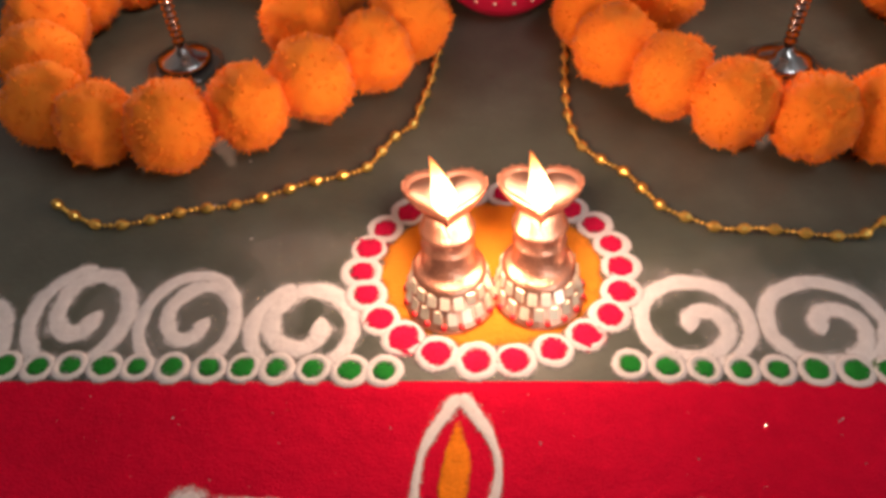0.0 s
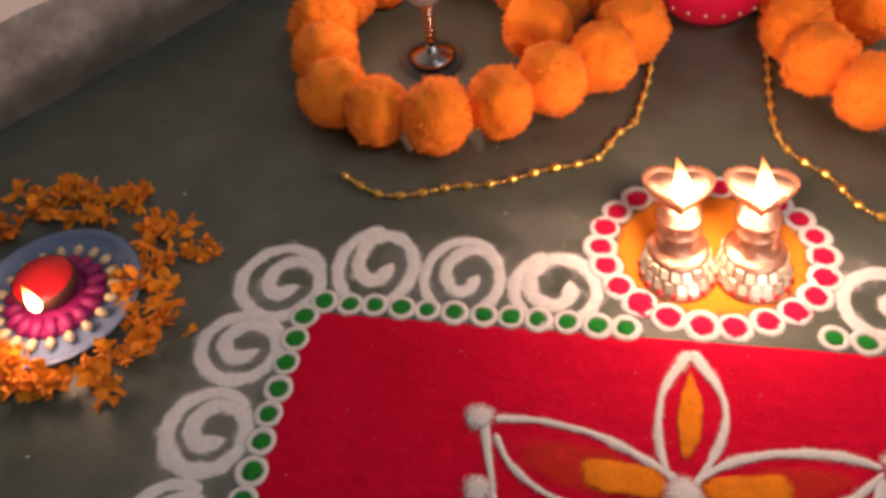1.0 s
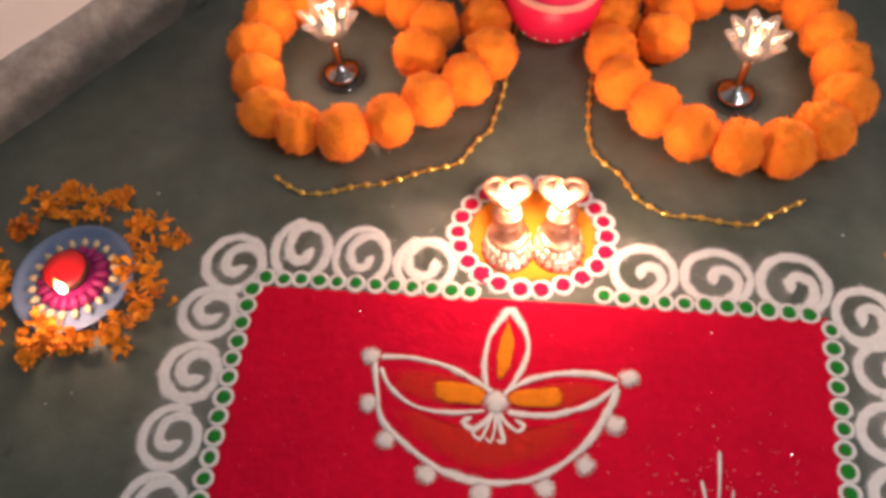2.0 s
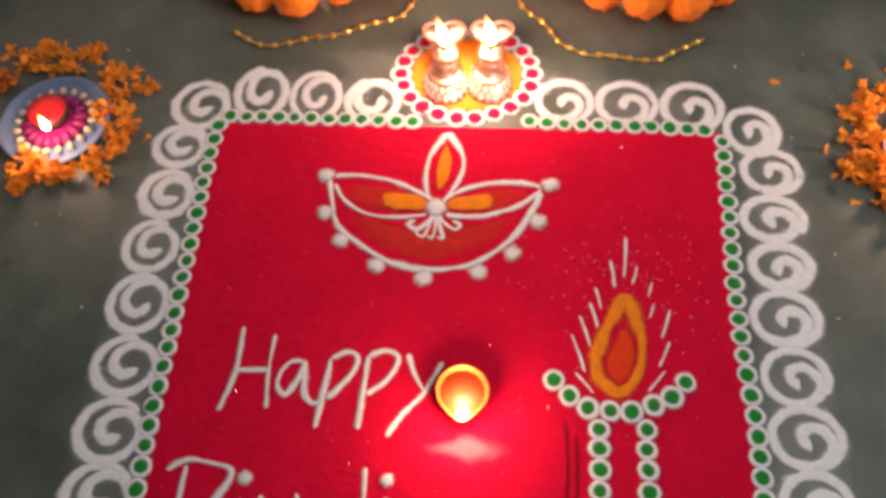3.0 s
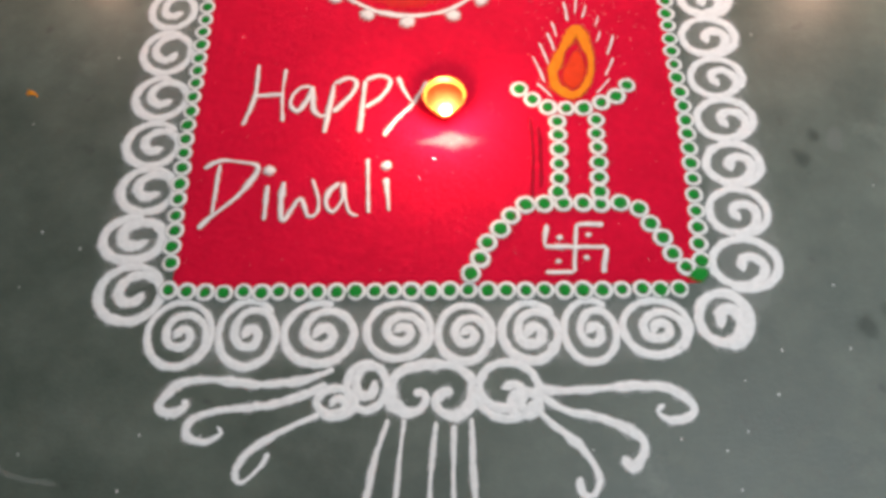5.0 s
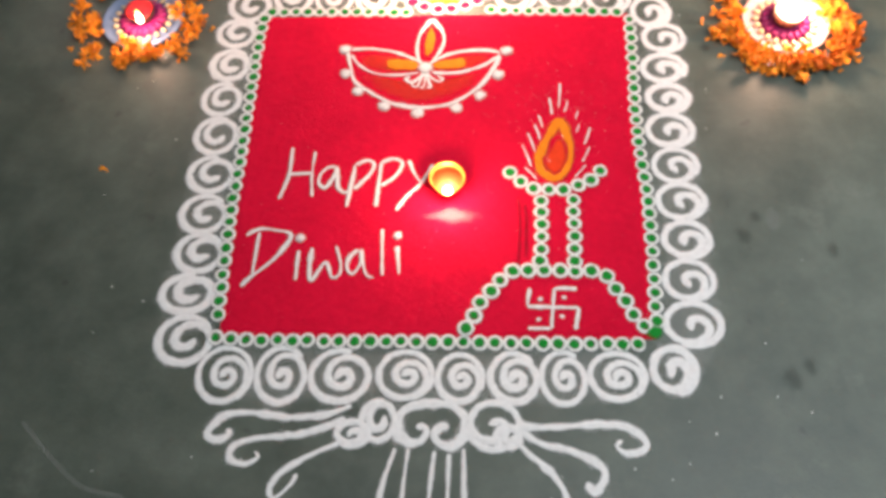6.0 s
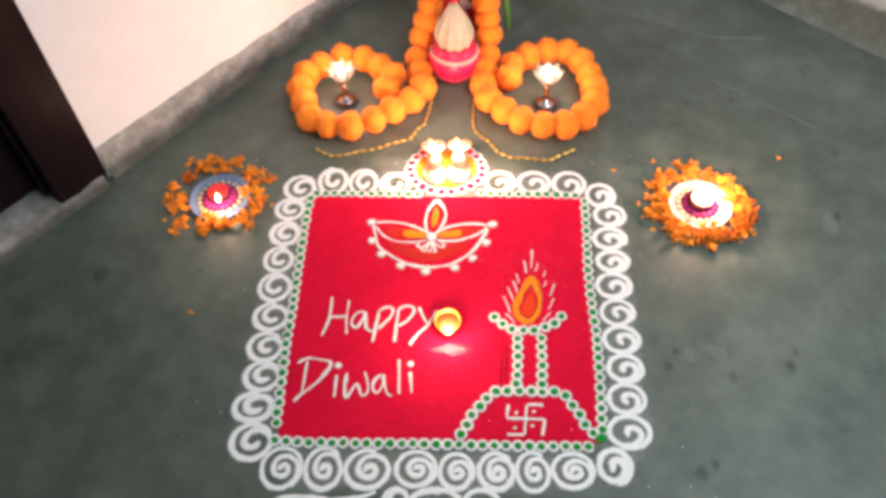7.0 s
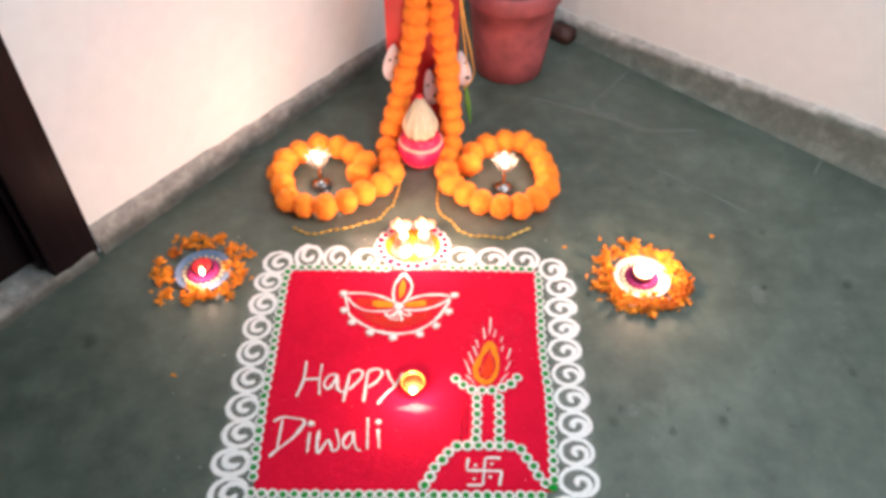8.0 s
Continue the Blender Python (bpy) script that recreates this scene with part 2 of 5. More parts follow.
IVORY = simple("ivory_thread", (0.50, 0.43, 0.32), 0.6, 0.1, 0.25, 160, 0.6)
PALE_PINK = simple("pale_pink_band", (0.80, 0.36, 0.30), 0.5)
RED_BOARD = simple("red_board_paint", (0.62, 0.018, 0.022), 0.5, 0.0, 0.12, 20)
LILAC = simple("white_shell_ornament", (0.66, 0.60, 0.64), 0.5, 0.0, 0.18, 60)
BLACK_BEAD = simple("black_bead", (0.02, 0.012, 0.014), 0.3)
PURPLE = simple("purple_cord", (0.13, 0.03, 0.16), 0.6)
TERRACOTTA = simple("red_terracotta", (0.36, 0.082, 0.088), 0.6, 0.0, 0.4, 110, 0.4)
SOIL = simple("potting_soil", (0.02, 0.014, 0.010), 0.95, 0.0, 0.5, 80, 1.0, 0.006)
WICK = simple("burnt_wick", (0.015, 0.012, 0.010), 0.9)
GLITTER = principled("glitter_flake", (0.58, 0.56, 0.54), 0.20, 1.0)[0]


def flame_material():
    mat = bpy.data.materials.new("flame")
    mat.use_nodes = True
    n, l = mat.node_tree.nodes, mat.node_tree.links
    n.remove(n["Principled BSDF"])
    em = n.new("ShaderNodeEmission")
    # white-hot body that thins to an orange tip
    tc, xyz = n.new("ShaderNodeTexCoord"), n.new("ShaderNodeSeparateXYZ")
    l.new(tc.outputs["Generated"], xyz.inputs[0])
    l.new(ramp(n, l, xyz.outputs[2], [(0.0, (1.0, 0.60, 0.28)), (0.45, (1.0, 0.70, 0.38)), (0.8, (1.0, 0.42, 0.12)), (1.0, (1.0, 0.22, 0.05))]), em.inputs[0])
    heat = n.new("ShaderNodeMapRange")
    heat.inputs[1].default_value, heat.inputs[2].default_value, heat.inputs[3].default_value, heat.inputs[4].default_value = 0.45, 1.0, 40, 2.5
    l.new(xyz.outputs[2], heat.inputs[0])
    l.new(heat.outputs[0], em.inputs[1])
    l.new(em.outputs[0], n["Material Output"].inputs[0])
    return mat


FLAME = flame_material()


# ---- mesh tools ----
def part(name, bm, material, parent=None, label="", smooth=True, kind="", m=None):
    me = bpy.data.meshes.new(name)
    bm.to_mesh(me)
    bm.free()
    if smooth:
        me.polygons.foreach_set("use_smooth", [True] * len(me.polygons))
    me.materials.append(material)
    ob = new(name, me)
    if parent:
        ob.parent = parent
    if m is not None:
        ob.matrix_basis = m
    if label or kind:
        tagged(ob, label, kind=kind)
    return ob


def shared(name, me, parent, m):
    ob = new(name, me)
    ob.parent = parent
    ob.matrix_basis = m
    return ob


def thing(name, m, label, category, group=""):
    ob = new(name)
    ob.empty_display_size = 0.02
    ob.matrix_world = m
    return tagged(ob, label, category, group)


def lathe(bm, profile, seg=32, lobes=0, depth=0.0, center=(0, 0, 0)):
    rings = []
    for r, z in profile:
        ring = []
        for k in range(seg):
            a = 2 * math.pi * k / seg
            rr = r * (1 + depth * math.cos(lobes * a)) if lobes else r
            ring.append(bm.verts.new((center[0] + rr * math.cos(a), center[1] + rr * math.sin(a), center[2] + z)))
        rings.append(ring)
    for p, q in zip(rings, rings[1:]):
        for k in range(seg):
            bm.faces.new((p[k], p[(k + 1) % seg], q[(k + 1) % seg], q[k]))
    for ring, flip in ((rings[0], True), (rings[-1], False)):
        bm.faces.new(ring[::-1] if flip else ring)
    return bm


def box(bm, lo, hi, bevel=0.0):
    r = bmesh.ops.create_cube(bm, size=1)
    for v in r["verts"]:
        v.co = Vector([lo[i] + (v.co[i] + 0.5) * (hi[i] - lo[i]) for i in range(3)])
    if bevel:
        bmesh.ops.bevel(bm, geom=list({e for v in r["verts"] for e in v.link_edges}), offset=bevel, segments=2, affect="EDGES")
    return bm


def ball(bm, c, r, sub=2, squash=(1, 1, 1)):
    s = bmesh.ops.create_icosphere(bm, subdivisions=sub, radius=1)
    for v in s["verts"]:
        v.co = Vector(c) + Vector([v.co[i] * r * squash[i] for i in range(3)])
    return bm


def glide(pts, step=0.004, closed=False):
    """Points along a smooth curve through pts."""
    P = [np.array(p, float) for p in pts]
    n = len(P)
    out = []
    for i in range(n if closed else n - 1):
        if closed:
            a, b, c, d = P[(i - 1) % n], P[i], P[(i + 1) % n], P[(i + 2) % n]
        else:
            a, b, c, d = P[max(i - 1, 0)], P[i], P[i + 1], P[min(i + 2, n - 1)]
        k = max(2, int(np.linalg.norm(c - b) / step))
        for j in range(k):
            t = j / k
            out.append(0.5 * (2 * b + (c - a) * t + (2 * a - 5 * b + 4 * c - d) * t * t + (3 * b - a - 3 * c + d) * t ** 3))
    if not closed:
        out.append(P[-1])
    return out


SIDE = (-2.1, -1.3, -0.95, -0.5, 0.0, 0.5, 0.95, 1.3, 2.1)


def ribbon(bm, pts, w, h=0.0025, z=0.0, closed=False, wob=0.14, seed=0.0, step=0.004, grow=(1.0, 1.0), wide=None):
    """A heaped stroke of powder along pts, w wide and h high, with a ragged edge."""
    lay, lside, lrun = [bm.verts.layers.float.get(k) or bm.verts.layers.float.new(k) for k in ("edge", "side", "run")]
    lay, lside, lrun = [bm.verts.layers.float.get(k) for k in ("edge", "side", "run")]
    P = glide(pts, step, closed)
    n, rows = len(P), []
    for i, p in enumerate(P):
        q0, q1 = (P[i - 1], P[(i + 1) % n]) if closed else (P[max(i - 1, 0)], P[min(i + 1, n - 1)])
        d = (q1 - q0) / (np.linalg.norm(q1 - q0) + 1e-9)
        nx, ny = -d[1], d[0]
        cap = 1.0
        if not closed:
            s = min(i, n - 1 - i) * step
            cap = min(1.0, 0.35 + math.sqrt(max(0, s) / (0.5 * w)) * 0.75)
        row = []
        for s in SIDE:
            wl = 0.43 * w * cap * (wide(p) if wide else 1.0) * (grow[0] + (grow[1] - grow[0]) * i / n) * (1 + wob * noise.noise((p[0] * 90 + seed, p[1] * 90, s)) + 0.6 * wob * noise.noise((p[0] * 300, p[1] * 300, s + seed)))
            prof = max(0.0, 1 - (s / 1.3) ** 2)
            hz = 0.5 * h * prof * (0.75 + 0.5 * noise.noise((p[0] * 220, p[1] * 220, seed + s)))
            v = bm.verts.new((p[0] + nx * s * wl, p[1] + ny * s * wl, z + max(0, hz) + 0.0002))
            v[lay] = float(np.interp(abs(s), (0, 0.5, 0.95, 1.3, 2.1), (1, 0.92, 0.6, 0.2, 0))) * cap
            v[lside], v[lrun] = s + seed, i * step
            row.append(v)
        rows.append(row)
    for i in range(n if closed else n - 1):
        a, b = rows[i], rows[(i + 1) % n]
        for k in range(len(SIDE) - 1):
            bm.faces.new((a[k], a[k + 1], b[k + 1], b[k])[::-1])
    return bm


def heap(bm, cx, cy, rx, ry, h=0.003, z=0.0, seed=0.0, seg=16, rough=0.14):
    """A small round heap of powder."""
    lay = bm.verts.layers.float.get("edge") or bm.verts.layers.float.new("edge")
    rings = []
    for f in (1.15, 0.85, 0.5):
        ring = []
        for k in range(seg):
            a = 2 * math.pi * k / seg
            g = f * (1 + rough * noise.noise((math.cos(a) * 1.5 + seed, math.sin(a) * 1.5, seed)))
            v = bm.verts.new((cx + rx * g * math.cos(a), cy + ry * g * math.sin(a), z + 0.0002 + 0.6 * h * max(0, 1 - (f / 1.15) ** 2)))
            v[lay] = 1 - f / 1.15 + 0.05
            ring.append(v)
        rings.append(ring)
    top = bm.verts.new((cx, cy, z + 0.6 * h))
    top[lay] = 1.0
    for p, q in zip(rings, rings[1:]):
        for k in range(seg):
            bm.faces.new((p[k], p[(k + 1) % seg], q[(k + 1) % seg], q[k]))
    for k in range(seg):
        bm.faces.new((rings[-1][k], rings[-1][(k + 1) % seg], top))
    return bm


def fill(bm, outline, z, h=0.0008, soft=0.25):
    """A flat patch of powder inside a smooth closed outline."""
    lay = bm.verts.layers.float.get("edge") or bm.verts.layers.float.new("edge")
    P = glide(outline, 0.004, True)
    c = sum(P) / len(P)
    rings = []
    for f, e, hh in ((1.0, 0.02, 0.1), (1 - soft, 0.6, 1.0), (0.4, 1.0, 1.0)):
        ring = []
        for p in P:
            q = c + (p - c) * f * (1 + 0.05 * noise.noise((p[0] * 120, p[1] * 120, f)))
            v = bm.verts.new((q[0], q[1], z + h * hh))
            v[lay] = e
            ring.append(v)
        rings.append(ring)
    n = len(P)
    for p, q in zip(rings, rings[1:]):
        for k in range(n):
            bm.faces.new((p[k], p[(k + 1) % n], q[(k + 1) % n], q[k]))
    top = bm.verts.new((c[0], c[1], z + h))
    top[lay] = 1.0
    for k in range(n):
        bm.faces.new((rings[-1][k], rings[-1][(k + 1) % n], top))
    bmesh.ops.recalc_face_normals(bm, faces=bm.faces)
    return bm


def tube(bm, pts, r, seg=8, step=0.01, taper=None):
    P = [Vector(p) for p in glide(pts, step)]
    rings = []
    for i, p in enumerate(P):
        d = (P[min(i + 1, len(P) - 1)] - P[max(i - 1, 0)]).normalized()
        u = d.cross(Vector((0.13, 0.31, 0.94))).normalized()
        w = d.cross(u)
        rr = r * (taper(i / (len(P) - 1)) if taper else 1)
        rings.append([bm.verts.new(p + (u * math.cos(2 * math.pi * k / seg) + w * math.sin(2 * math.pi * k / seg)) * rr) for k in range(seg)])
    for p, q in zip(rings, rings[1:]):
        for k in range(seg):
            bm.faces.new((p[k], p[(k + 1) % seg], q[(k + 1) % seg], q[k]))
    bm.faces.new(rings[0][::-1])
    bm.faces.new(rings[-1])
    return bm


def prism(bm, base, z0, z1):
    lo = [bm.verts.new((x, y, z0)) for x, y in base]
    hi = [bm.verts.new((x, y, z1)) for x, y in base]
    n = len(base)
    for k in range(n):
        bm.faces.new((lo[k], lo[(k + 1) % n], hi[(k + 1) % n], hi[k]))
    bm.faces.new(lo[::-1])
    bm.faces.new(hi)
    bmesh.ops.recalc_face_normals(bm, faces=bm.faces)
    return bm


# ---- the room ----
WU, WN = Vector((0.612, 0.791, 0)), Vector((0.791, -0.612, 0))   # along the door wall, and out of it into the room
WP = Vector((-0.818, 0.359, 0))                                    # foot of that wall beside the door post
CORNER = WP + WU * 1.731
RU, RN = Vector((0.7071, -0.7071, 0)), Vector((-0.7071, -0.7071, 0))
H = 2.8


def along(p, u, n, s, d):
    q = p + u * s + n * d
    return (q.x, q.y)


bm = bmesh.new()
prism(bm, [(-3.4, -3.1), (3.4, -3.1), (3.4, 2.4), (-3.4, 2.4)], -0.1, 0.0)
FLOOR_OB = tagged(part("floor", bm, FLOOR, smooth=False), "grey-green polished cement floor with stains and dust", "floor", kind="structure")
bm = bmesh.new()
prism(bm, [(-3.4, -3.1), (3.4, -3.1), (3.4, 2.4), (-3.4, 2.4)], H, H + 0.1)
tagged(part("ceiling", bm, WALL, smooth=False), "plain white ceiling", "ceiling", kind="structure")

SCRATCH = powder("pale_scratch", (0.30, 0.32, 0.29), 0.34, 0.2, 1.0)
STAIN = powder("dark_stain", (0.046, 0.054, 0.047), 0.26, 0.2, 0.6)


def floor_marks():
    """Pale scratches and dark spots in the cement."""
    ground = FLOOR_OB
    for k, (pts, w) in enumerate(((((0.724, 1.186), (0.640, 1.085), (0.566, 0.990)), 0.010), (((0.391, 1.035), (0.529, 0.969), (0.743, 0.856)), 0.012), (((0.743, 0.856), (0.810, 0.862), (0.875, 0.858)), 0.016),
                                  (((0.700, 0.690), (0.863, 0.553), (0.946, 0.477)), 0.007), (((1.229, 0.743), (1.157, 0.649)), 0.012), (((-0.560, -0.42), (-0.47, -0.50), (-0.40, -0.52)), 0.006), (((0.870, 0.235), (0.868, 0.195), (0.860, 0.175)), 0.034), (((0.500, -0.105), (0.492, -0.145)), 0.020), (((0.560, 1.000), (0.600, 0.950), (0.650, 0.930)), 0.026))):
        bm = bmesh.new()
        ribbon(bm, pts, w, 0.0001, 0.00005, wob=0.5, seed=30.0 + k, step=0.01)
        part("scratch", bm, SCRATCH, ground, "pale scratch in the cement")
    for k, (x, y, rr) in enumerate(((0.736, 0.612, 0.012), (0.942, 0.419, 0.013), (0.46, 0.255, 0.010), (0.478, 0.225, 0.008), (0.447, 0.212, 0.009), (0.889, 0.226, 0.012), (0.62, 0.60, 0.008), (0.470, -0.117, 0.011), (0.449, -0.150, 0.014), (0.573, -0.176, 0.012), (0.503, -0.353, 0.012), (0.476, -0.371, 0.016), (1.102, 0.231, 0.017), (1.017, -0.032, 0.014), (0.688, -0.152, 0.015), (0.708, -0.124, 0.008), (-0.748, 0.084, 0.022))):
        bm = bmesh.new()
        heap(bm, x, y, rr, rr * 1.3, 0.0001, 0.0001, 50.0 + k)
        part("stain", bm, STAIN, ground, "dark spot")


floor_marks()
DOOR_A, DOOR_B = -0.97, 0.017   # the door opening along the wall
wall_l = [("wall_west", 0.017, 1.93, 0, H), ("wall_west_far", -3.9, DOOR_A, 0, H), ("wall_over_door", DOOR_A, DOOR_B, 2.08, H)]
for nm, s0, s1, z0, z1 in wall_l:
    bm = bmesh.new()
    prism(bm, [along(WP, WU, WN, s0, 0), along(WP, WU, WN, s1, 0), along(WP, WU, WN, s1, -0.2), along(WP, WU, WN, s0, -0.2)], z0, z1)
    tagged(part(nm, bm, WALL, smooth=False), "white limewashed wall beside the door", "wall", kind="structure")
bm = bmesh.new()
prism(bm, [along(CORNER, RU, RN, -0.2, 0), along(CORNER, RU, RN, 3.9, 0), along(CORNER, RU, RN, 3.9, -0.2), along(CORNER, RU, RN, -0.2, -0.2)], 0, H)
tagged(part("wall_north", bm, WALL, smooth=False), "white limewashed wall behind the potted plant", "wall", kind="structure")
bm = bmesh.new()
prism(bm, [(-3.2, -2.9), (3.2, -2.9), (3.2, -2.7), (-3.2, -2.7)], 0, H)
tagged(part("wall_south", bm, WALL, smooth=False), "plain white wall", "wall", kind="structure")
bm = bmesh.new()
prism(bm, [(2.7, -2.7), (2.9, -2.7), (2.9, 0.2), (2.7, 0.2)], 0, H)
tagged(part("wall_east", bm, WALL, smooth=False), "plain white wall", "wall", kind="structure")


def skirting(name, p, u, n, s0, s1, top_near, out, seed, label, mat, end=1.0):
    """A rough hand-laid cement cove at the foot of a wall."""
    bm = bmesh.new()
    rows = []
    k = int((s1 - s0) / 0.02)
    for i in range(k + 1):
        s = s0 + (s1 - s0) * i / k
        row, top = [], min(0.2, top_near * (1 + (end - 1) * i / k))
        for d, z in ((out, 0.0), (out * 0.8, 0.008), (out * 0.5, top * 0.3), (out * 0.32, top * 0.62), (out * 0.25, top * 0.95), (0.0, top)):
            g = noise.noise((s * 14, z * 40, seed)) + 0.5 * noise.noise((s * 50, z * 90, seed))
            dd = max(0.0, d + 0.003 * g * (z < top)) if d else -0.002
            zz = z + (0.005 * g if z > top * 0.5 else 0)
            q = p + u * s + n * dd
            row.append(bm.verts.new((q.x, q.y, max(0, zz))))
        rows.append(row)
    for a, b in zip(rows, rows[1:]):
        for j in range(5):
            bm.faces.new((a[j], b[j], b[j + 1], a[j + 1]))
    bmesh.ops.recalc_face_normals(bm, faces=bm.faces)
    return tagged(part(name, bm, mat), label, "skirting", kind="structure")


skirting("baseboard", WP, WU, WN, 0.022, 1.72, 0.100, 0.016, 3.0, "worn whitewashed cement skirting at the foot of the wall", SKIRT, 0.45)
skirting("baseboard", CORNER, RU, RN, 0.02, 3.6, 0.050, 0.03, 8.0, "green-grey cement skirting below the whitewash", SKIRT_DARK, 6.0)

# the door: dark frame posts, a closed dark leaf, and a rough cement sill
door = tagged(thing("door_1", Matrix.Identity(4), "closed dark brown wooden door in a glossy frame", "door"), kind="structure")


def wall_box(name, s0, s1, d0, d1, z0, z1, mat, parent, bevel=0.003, label=""):
    bm = bmesh.new()
    box(bm, (s0, d0, z0), (s1, d1, z1), bevel)
    m = Matrix(((WU.x, WN.x, 0, WP.x), (WU.y, WN.y, 0, WP.y), (0, 0, 1, 0), (0, 0, 0, 1)))
    ob = part(name, bm, mat, parent, label, smooth=False, m=m)
    return ob


wall_box("frame_post", -0.112, 0.016, -0.12, 0.012, 0.02, 2.07, WOOD, door)
wall_box("frame_post", -0.968, -0.85, -0.12, 0.012, 0.02, 2.07, WOOD, door)
wall_box("frame_head", -0.85, -0.112, -0.12, 0.012, 1.97, 2.07, WOOD, door)
leaf = wall_box("door_leaf", -0.85, -0.112, -0.10, -0.055, 0.05, 1.97, WOOD, door)
for z0, z1 in ((0.16, 0.62), (0.74, 1.18), (1.30, 1.84)):
    wall_box("panel", -0.79, -0.21, -0.054, -0.045, z0, z1, WOOD, leaf, 0.004)
wall_box("moulding", -0.124, -0.114, -0.052, -0.012, 0.05, 1.97, WOOD, door)


def door_sill():
    bm = bmesh.new()
    rows = []
    for i in range(61):
        s = -1.02 + 1.022 * i / 60
        row = []
        for d, z in ((0.022, 0.0), (0.020, 0.012), (0.016, 0.026), (0.004, 0.034), (-0.06, 0.038), (-0.12, 0.038)):
            g = noise.noise((s * 16, d * 60, 2.0)) + 0.6 * noise.noise((s * 55, d * 90, 5.0))
            q = WP + WU * s + WN * (d + 0.006 * g * (d > 0))
            row.append(bm.verts.new((q.x, q.y, max(0, z + (0.006 * g if z else 0)))))
        rows.append(row)
    for a, b in zip(rows, rows[1:]):
        for j in range(5):
            bm.faces.new((a[j], b[j], b[j + 1], a[j + 1]))
    bmesh.ops.recalc_face_normals(bm, faces=bm.faces)
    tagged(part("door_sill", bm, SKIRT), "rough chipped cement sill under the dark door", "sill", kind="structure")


door_sill()

# ---- the powder drawing on the floor ----
rangoli = thing("rangoli", Matrix.Identity(4), "square red powder floor drawing with white scalloped edge and greeting", "rangoli")
FZ = 0.0016   # top of the red field


def red_field():
    bm = bmesh.new()
    n = 90
    tl, tr, br, bl = [Vector(p) for p in ((-0.309, 0.303), (0.327, 0.293), (0.302, -0.312), (-0.309, -0.303))]
    grid = []
    for j in range(n + 1):
        row = []
        for i in range(n + 1):
            u, v = i / n, j / n
            p = (tl * (1 - u) + tr * u) * (1 - v) + (bl * (1 - u) + br * u) * v
            e = min(i, j, n - i, n - j)
            g = noise.noise((p.x * 9, p.y * 9, 0)) + 0.6 * noise.noise((p.x * 70, p.y * 70, 4))
            z = 0.0001 if e == 0 else 0.0011 + 0.0003 * g
            row.append(bm.verts.new((p.x, p.y, z)))
        grid.append(row)
    for j in range(n):
        for i in range(n):
            bm.faces.new((grid[j][i], grid[j + 1][i], grid[j + 1][i + 1], grid[j][i + 1]))
    part("red_field", bm, RED, rangoli, "crimson powder spread flat")


red_field()

# rings of white powder with a coloured heap inside
RING_MESH, DOT_MESH = {}, {}
for k in range(4):
    bm = bmesh.new()
    pts = [(0.0086 * math.cos(a) * (1 + 0.05 * math.sin(2 * a + k)), 0.0086 * math.sin(a)) for a in [2 * math.pi * i / 9 for i in range(9)]]
    ribbon(bm, pts, 0.0052, 0.0028, 0, True, 0.15, k * 3.1, 0.0034)
    me = bpy.data.meshes.new("ring")
    bm.to_mesh(me)
    me.materials.append(WHITE)
    RING_MESH[k] = me
    for nm, mat in (("green", GREEN), ("pink", PINK)):
        bm = bmesh.new()
        heap(bm, 0, 0, 0.0082, 0.0078, 0.0024, 0, k * 5.7, 12, 0.25)
        me = bpy.data.meshes.new("dot")
        bm.to_mesh(me)
        me.materials.append(mat)
        DOT_MESH[nm, k] = me
for me in (*RING_MESH.values(), *DOT_MESH.values()):
    me.polygons.foreach_set("use_smooth", [True] * len(me.polygons))
rnd = random.Random(5)


def ring_dot(x, y, color="green", size=1.0, z=0.0004, sx=1.0):
    k = rnd.randrange(4)
    m = Matrix.Translation((x + rnd.uniform(-1, 1) * 0.0008, y + rnd.uniform(-1, 1) * 0.0008, z)) @ Matrix.Rotation(rnd.uniform(0, 6.28) if sx == 1 else 0, 4, "Z")
    s = size * rnd.uniform(0.94, 1.08)
    r = shared("ring", RING_MESH[k], rangoli, m @ Matrix.Diagonal((s * sx, s, 1, 1)))
    t = rnd.uniform(0.82, 1.18) * (1.12 if color == "pink" else 1.0)
    shared("dot", DOT_MESH[color, rnd.randrange(4)], r, Matrix.Translation((rnd.uniform(-1, 1) * 0.0008, rnd.uniform(-1, 1) * 0.0008, 0.0002)) @ Matrix.Diagonal((t, t * rnd.uniform(0.85, 1.1), 1, 1)))


def row_of_rings(pts, pitch=0.0212, size=1.0, z=0.0004):
    P = glide(pts, 0.001)
    d, last = 0.0, P[0]
    ring_dot(*P[0], size=size, z=z)
    for p in P[1:]:
        d += np.linalg.norm(p - last)
        last = p
        if d >= pitch:
            ring_dot(*p, size=size, z=z)
            d = 0.0


row_of_rings([(-0.297, 0.313), (-0.234, 0.312), (-0.147, 0.309), (-0.056, 0.306)])
row_of_rings([(0.090, 0.308), (0.170, 0.303), (0.242, 0.301), (0.316, 0.295)])
row_of_rings([(-0.309, 0.298), (-0.314, 0.217), (-0.315, 0.039), (-0.317, -0.128), (-0.314, -0.285)])
row_of_rings([(0.328, 0.279), (0.323, 0.183), (0.315, 0.06), (0.316, -0.09), (0.311, -0.19), (0.304, -0.300)])
row_of_rings([(-0.313, -0.303), (-0.228, -0.308), (-0.057, -0.311), (0.134, -0.316), (0.292, -0.319)])
